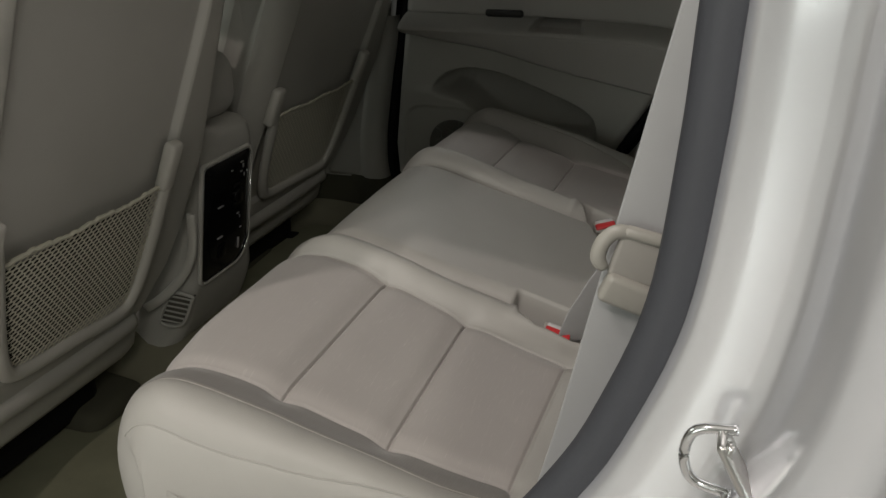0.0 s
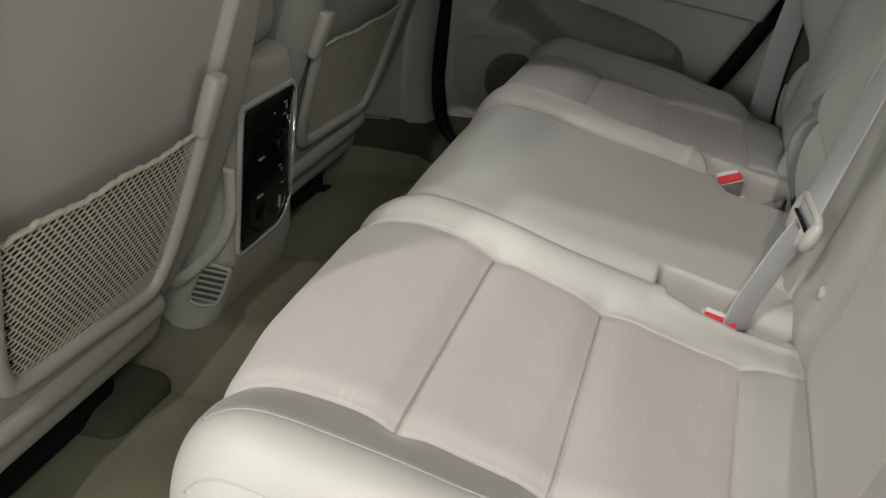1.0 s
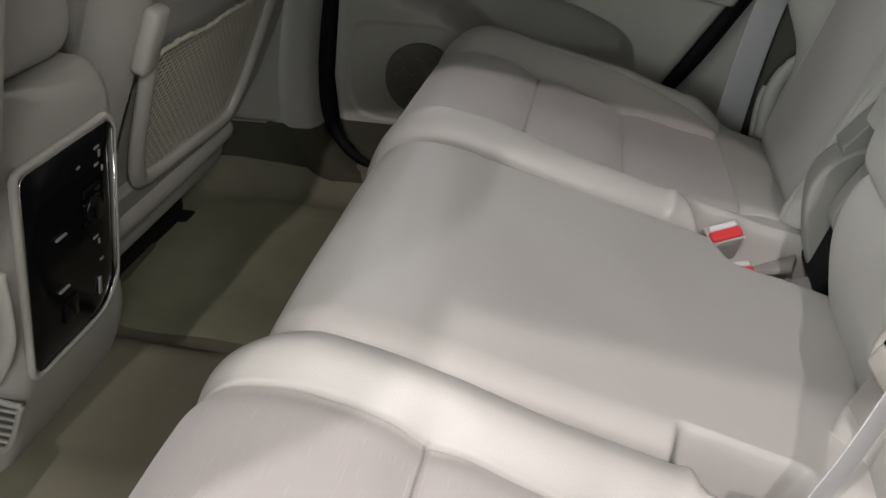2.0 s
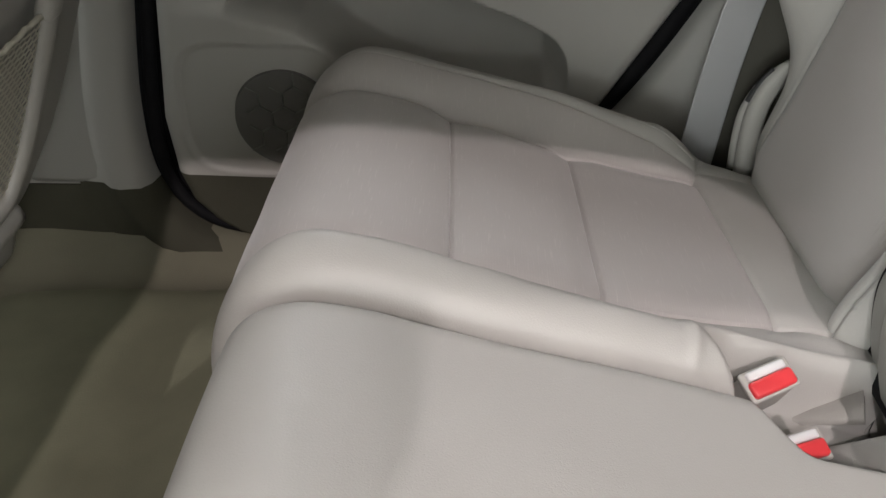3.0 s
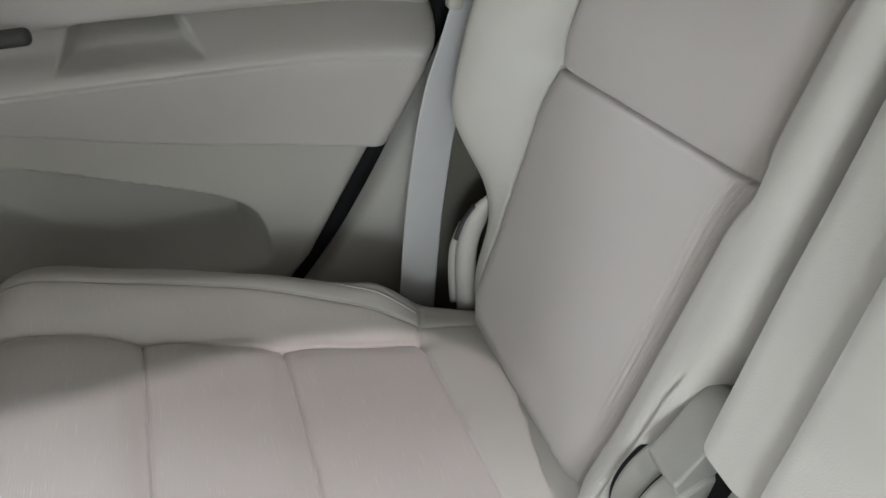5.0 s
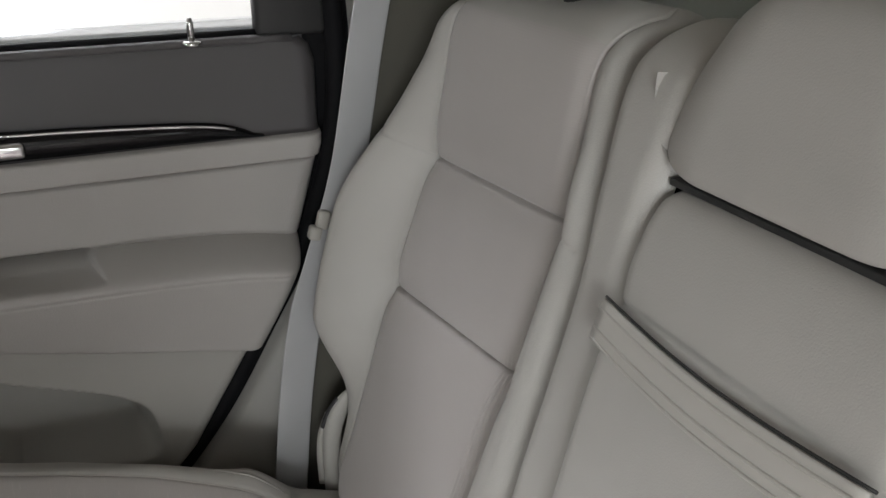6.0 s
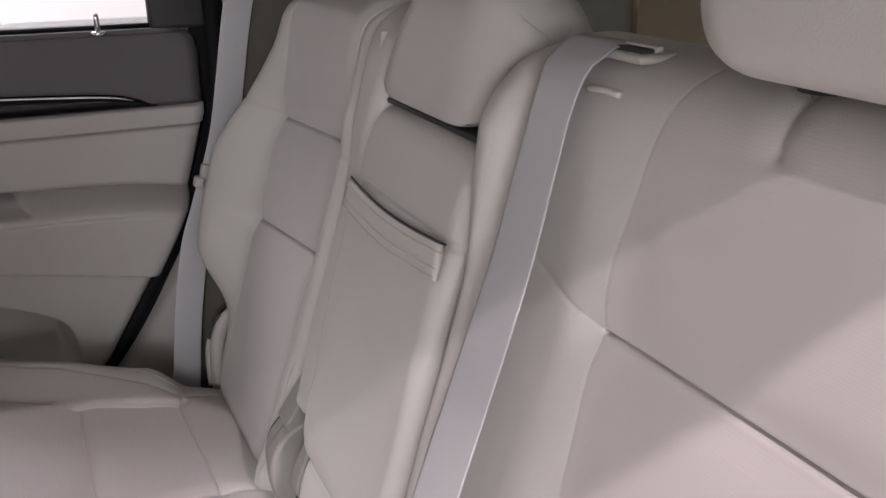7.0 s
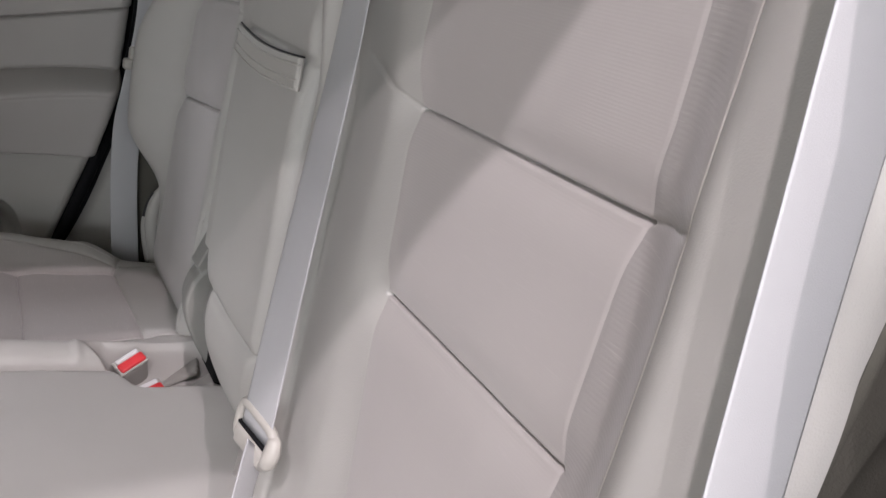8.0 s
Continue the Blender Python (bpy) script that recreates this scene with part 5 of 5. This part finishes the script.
valance = curve([(-0.724, -0.156, 0.43), (-0.731, -0.152, 0.375), (-0.742, -0.150, 0.341), (-0.767, -0.150, 0.302), (-0.810, -0.152, 0.260), (-0.845, -0.156, 0.236)], 40)
put("side_valance", tube(valance, 0.0085, 10, 0.55, up=(0, 1, 0)), M["trim_light"], driver, "pale curved side valance")
passenger = front_seat(0.0, "pocket_lit")
passenger.location, passenger.scale = (-0.868, 0.385, 0.084), (1.0, 1.2, 1.0)


# ---------- centre console ----------
console = thing("centre_console", "beige centre console with a gloss black control panel", "console", at=(-0.85, -0.01, 0.12))
sec = [(-0.835, 0.12), (-0.800, 0.17), (-0.772, 0.235), (-0.758, 0.30), (-0.742, 0.40), (-0.731, 0.48), (-0.729, 0.515), (-0.738, 0.540), (-0.765, 0.552), (-0.90, 0.555), (-1.3, 0.555)]
cy0 = table([0.12, 0.24, 0.30, 0.55], [-0.134, -0.132, -0.120, -0.112])
cy1 = table([0.12, 0.24, 0.30, 0.55], [0.105, 0.100, 0.084, 0.080])
plain_pad(sec, lambda x, z: cy0(z), lambda x, z: cy1(z), 0.028, 0.028, 140, 70).split(console, ("housing", M["trim"], ""))


def panel_sheet(y0, y1, z0, z1, radii, lift, n=12):
    """A sheet with rounded corners that follows the console's leaning rear face."""
    face_x = table([0.25, 0.30, 0.40, 0.48, 0.52], [-0.768, -0.758, -0.742, -0.731, -0.729])
    pts = []
    for k, (sy, sz) in enumerate(((1, 1), (-1, 1), (-1, -1), (1, -1))):
        r = radii[k]
        cy, cz_ = (y1 - r if sy > 0 else y0 + r), (z1 - r if sz > 0 else z0 + r)
        for q in range(n):
            a = math.radians(90 * k + 90 * q / (n - 1))
            pts.append((cy + r * math.cos(a), cz_ + r * math.sin(a)))
    rows = []
    for f, l in ((1.0, lift - 0.004), (1.0, lift), (0.97, lift + 0.0015), (0.6, lift + 0.002), (0.2, lift + 0.002)):
        my, mz = (y0 + y1) / 2, (z0 + z1) / 2
        rows.append([(float(face_x(mz + (z - mz) * f)) + l, my + (y - my) * f, mz + (z - mz) * f) for y, z in pts])
    v = np.array(rows)
    m = v.shape[1]
    faces = [(i * m + k, i * m + (k + 1) % m, (i + 1) * m + (k + 1) % m, (i + 1) * m + k) for i in range(len(rows) - 1) for k in range(m)]
    faces.append(tuple((len(rows) - 1) * m + k for k in range(m)))
    return mesh_of(v.reshape(-1, 3), faces), pts, face_x


sheet, rim_pts, face_x = panel_sheet(-0.107, 0.056, 0.268, 0.495, (0.016, 0.012, 0.018, 0.050), 0.003)
panel = put("control_panel", sheet, M["gloss_black"], console, "gloss black control panel")
ring = [(float(face_x(z)) + 0.003, y, z) for y, z in rim_pts] + [(float(face_x(rim_pts[0][1])) + 0.003, *rim_pts[0])]
put("bezel", tube(ring, 0.0042, 8), M["trim_light"], panel, "pale moulded bezel")
put("bright_rim", tube([(x + 0.003, y * 0.96 - 0.001, 0.381 + (z - 0.381) * 0.965) for x, y, z in ring], 0.0009, 6), M["chrome"], panel, "thin bright line")
for y, z, w, h in ((0.006, 0.430, 0.030, 0.010), (0.006, 0.395, 0.030, 0.010), (-0.005, 0.412, 0.004, 0.012), (-0.050, 0.405, 0.018, 0.003), (-0.050, 0.345, 0.018, 0.003), (0.015, 0.310, 0.005, 0.022), (-0.04, 0.315, 0.024, 0.026)):
    put("button", rbox(pose(float(face_x(z)) + 0.0065, y, z, 0, 9, 0), 0.003, w, h, 0.0012), M["icon"] if w < 0.02 else M["gloss_black"], panel)
for y, z, w, h in ((0.022, 0.470, 0.010, 0.003), (0.026, 0.462, 0.004, 0.008), (0.020, 0.452, 0.008, 0.003), (0.030, 0.444, 0.003, 0.007), (0.012, 0.372, 0.009, 0.003), (0.018, 0.364, 0.003, 0.006), (0.022, 0.340, 0.007, 0.003), (-0.012, 0.462, 0.006, 0.003)):
    put("symbol", rbox(pose(float(face_x(z)) + 0.0056, y, z, 0, 9, 0), 0.001, w, h, 0.0004), M["icon"], panel, "small pale symbol")
put("knob", tube([(float(face_x(0.412)) + 0.006, 0.006, 0.412), (float(face_x(0.412)) + 0.012, 0.006, 0.410), (float(face_x(0.412)) + 0.0135, 0.006, 0.410)], [0.016, 0.015, 0.012], 24), M["gloss_black"], panel, "round gloss black knob")
put("lid", rbox(pose(-0.955, -0.01, 0.610), 0.42, 0.178, 0.125, 0.045, 6), M["bolster"], console, "padded beige armrest lid")
# slatted foot vent on the flank
for s, yy in ((-1, -0.133),):
    corners = [(-0.754, 0.264), (-0.800, 0.262), (-0.832, 0.202), (-0.786, 0.204)]
    v = [(x, yy + d * s, z) for d in (0.004, -0.004) for x, z in corners]
    # flat dark plate in place of the shaded recess behind the slats
    vent = put("foot_vent", mesh_of(v, [(0, 1, 2, 3), (7, 6, 5, 4), (0, 4, 5, 1), (1, 5, 6, 2), (2, 6, 7, 3), (3, 7, 4, 0)], smooth=False), M["lining"], console, "slatted foot vent")
    for k in range(6):
        put("slat", rbox(pose(-0.779 - 0.0053 * k, yy + 0.005 * s, 0.258 - 0.0102 * k, 25 * s, 3, 0), 0.044, 0.007, 0.0032, 0.0012), M["trim"], vent)
    rim = [(x, yy + 0.004 * s, z) for x, z in corners + corners[:1]]
    put("vent_rim", tube(curve(rim, 60), 0.0034, 8), M["trim"], vent)

# ---------- mats and floor details ----------
def floor_mat(y0, y1, label):
    t = thing("floor_mat", label, "floor mat", "floor mats", at=(-0.75, (y0 + y1) / 2, 0.075))
    nxm, nym = 50, 50
    u, v_ = np.meshgrid(np.linspace(-1, 1, nxm), np.linspace(-1, 1, nym), indexing="ij")
    sq = (np.abs(u) ** 6 + np.abs(v_) ** 6 + 1e-9) ** (1 / 6) / np.maximum(np.maximum(np.abs(u), np.abs(v_)), 1e-6)
    x = -0.70 + 0.28 * u / np.maximum(sq, 1)
    y = (y0 + y1) / 2 + (y1 - y0) / 2 * v_ / np.maximum(sq, 1)
    z = 0.075 + 0.008 * (1 - np.maximum(np.abs(u), np.abs(v_)) ** 10) + 0.0015 * np.sin(x * 40 + 3 * y) + 0.0015 * np.sin(y * 30)
    put("carpet_pad", mesh_of(np.stack([x, y, z + 0.004], -1).reshape(-1, 3), grid_faces(nxm, nym)), M["mat"], t)


floor_mat(-0.66, -0.20, "beige carpet mat in the foot well by the open door")
floor_mat(0.24, 0.68, "beige carpet mat in the shaded foot well")
duct = thing("air_duct", "dark moulded air duct under a front seat", "duct", group="under-seat ducts", at=(-0.90, -0.27, 0.08))
put("shell", rbox(pose(-0.93, -0.265, 0.098, 0, 8, 0), 0.19, 0.15, 0.056, 0.027, 5), M["carpet_dark"], duct)
put("outlet", rbox(pose(-0.847, -0.265, 0.086, 0, 8, 0), 0.020, 0.085, 0.018, 0.008, 3), M["dark"], duct)
copy_thing(duct, Matrix.Translation((-1.01, 0.40, 0.072)))

# ---------- cargo side ----------
hook_ = thing("grab_handle", "brown plastic pull handle on the tan cargo trim", "handle", at=(1.25, 0.80, 0.78))
put("grip", tube(curve([(1.150, 0.790, 0.822), (1.24, 0.782, 0.824), (1.305, 0.780, 0.815), (1.330, 0.782, 0.785), (1.318, 0.790, 0.752), (1.285, 0.797, 0.748)], 30), 0.015, 10), M["hook"], hook_)
put("foot", rbox(pose(1.150, 0.793, 0.822), 0.04, 0.014, 0.04, 0.006), M["hook"], hook_)
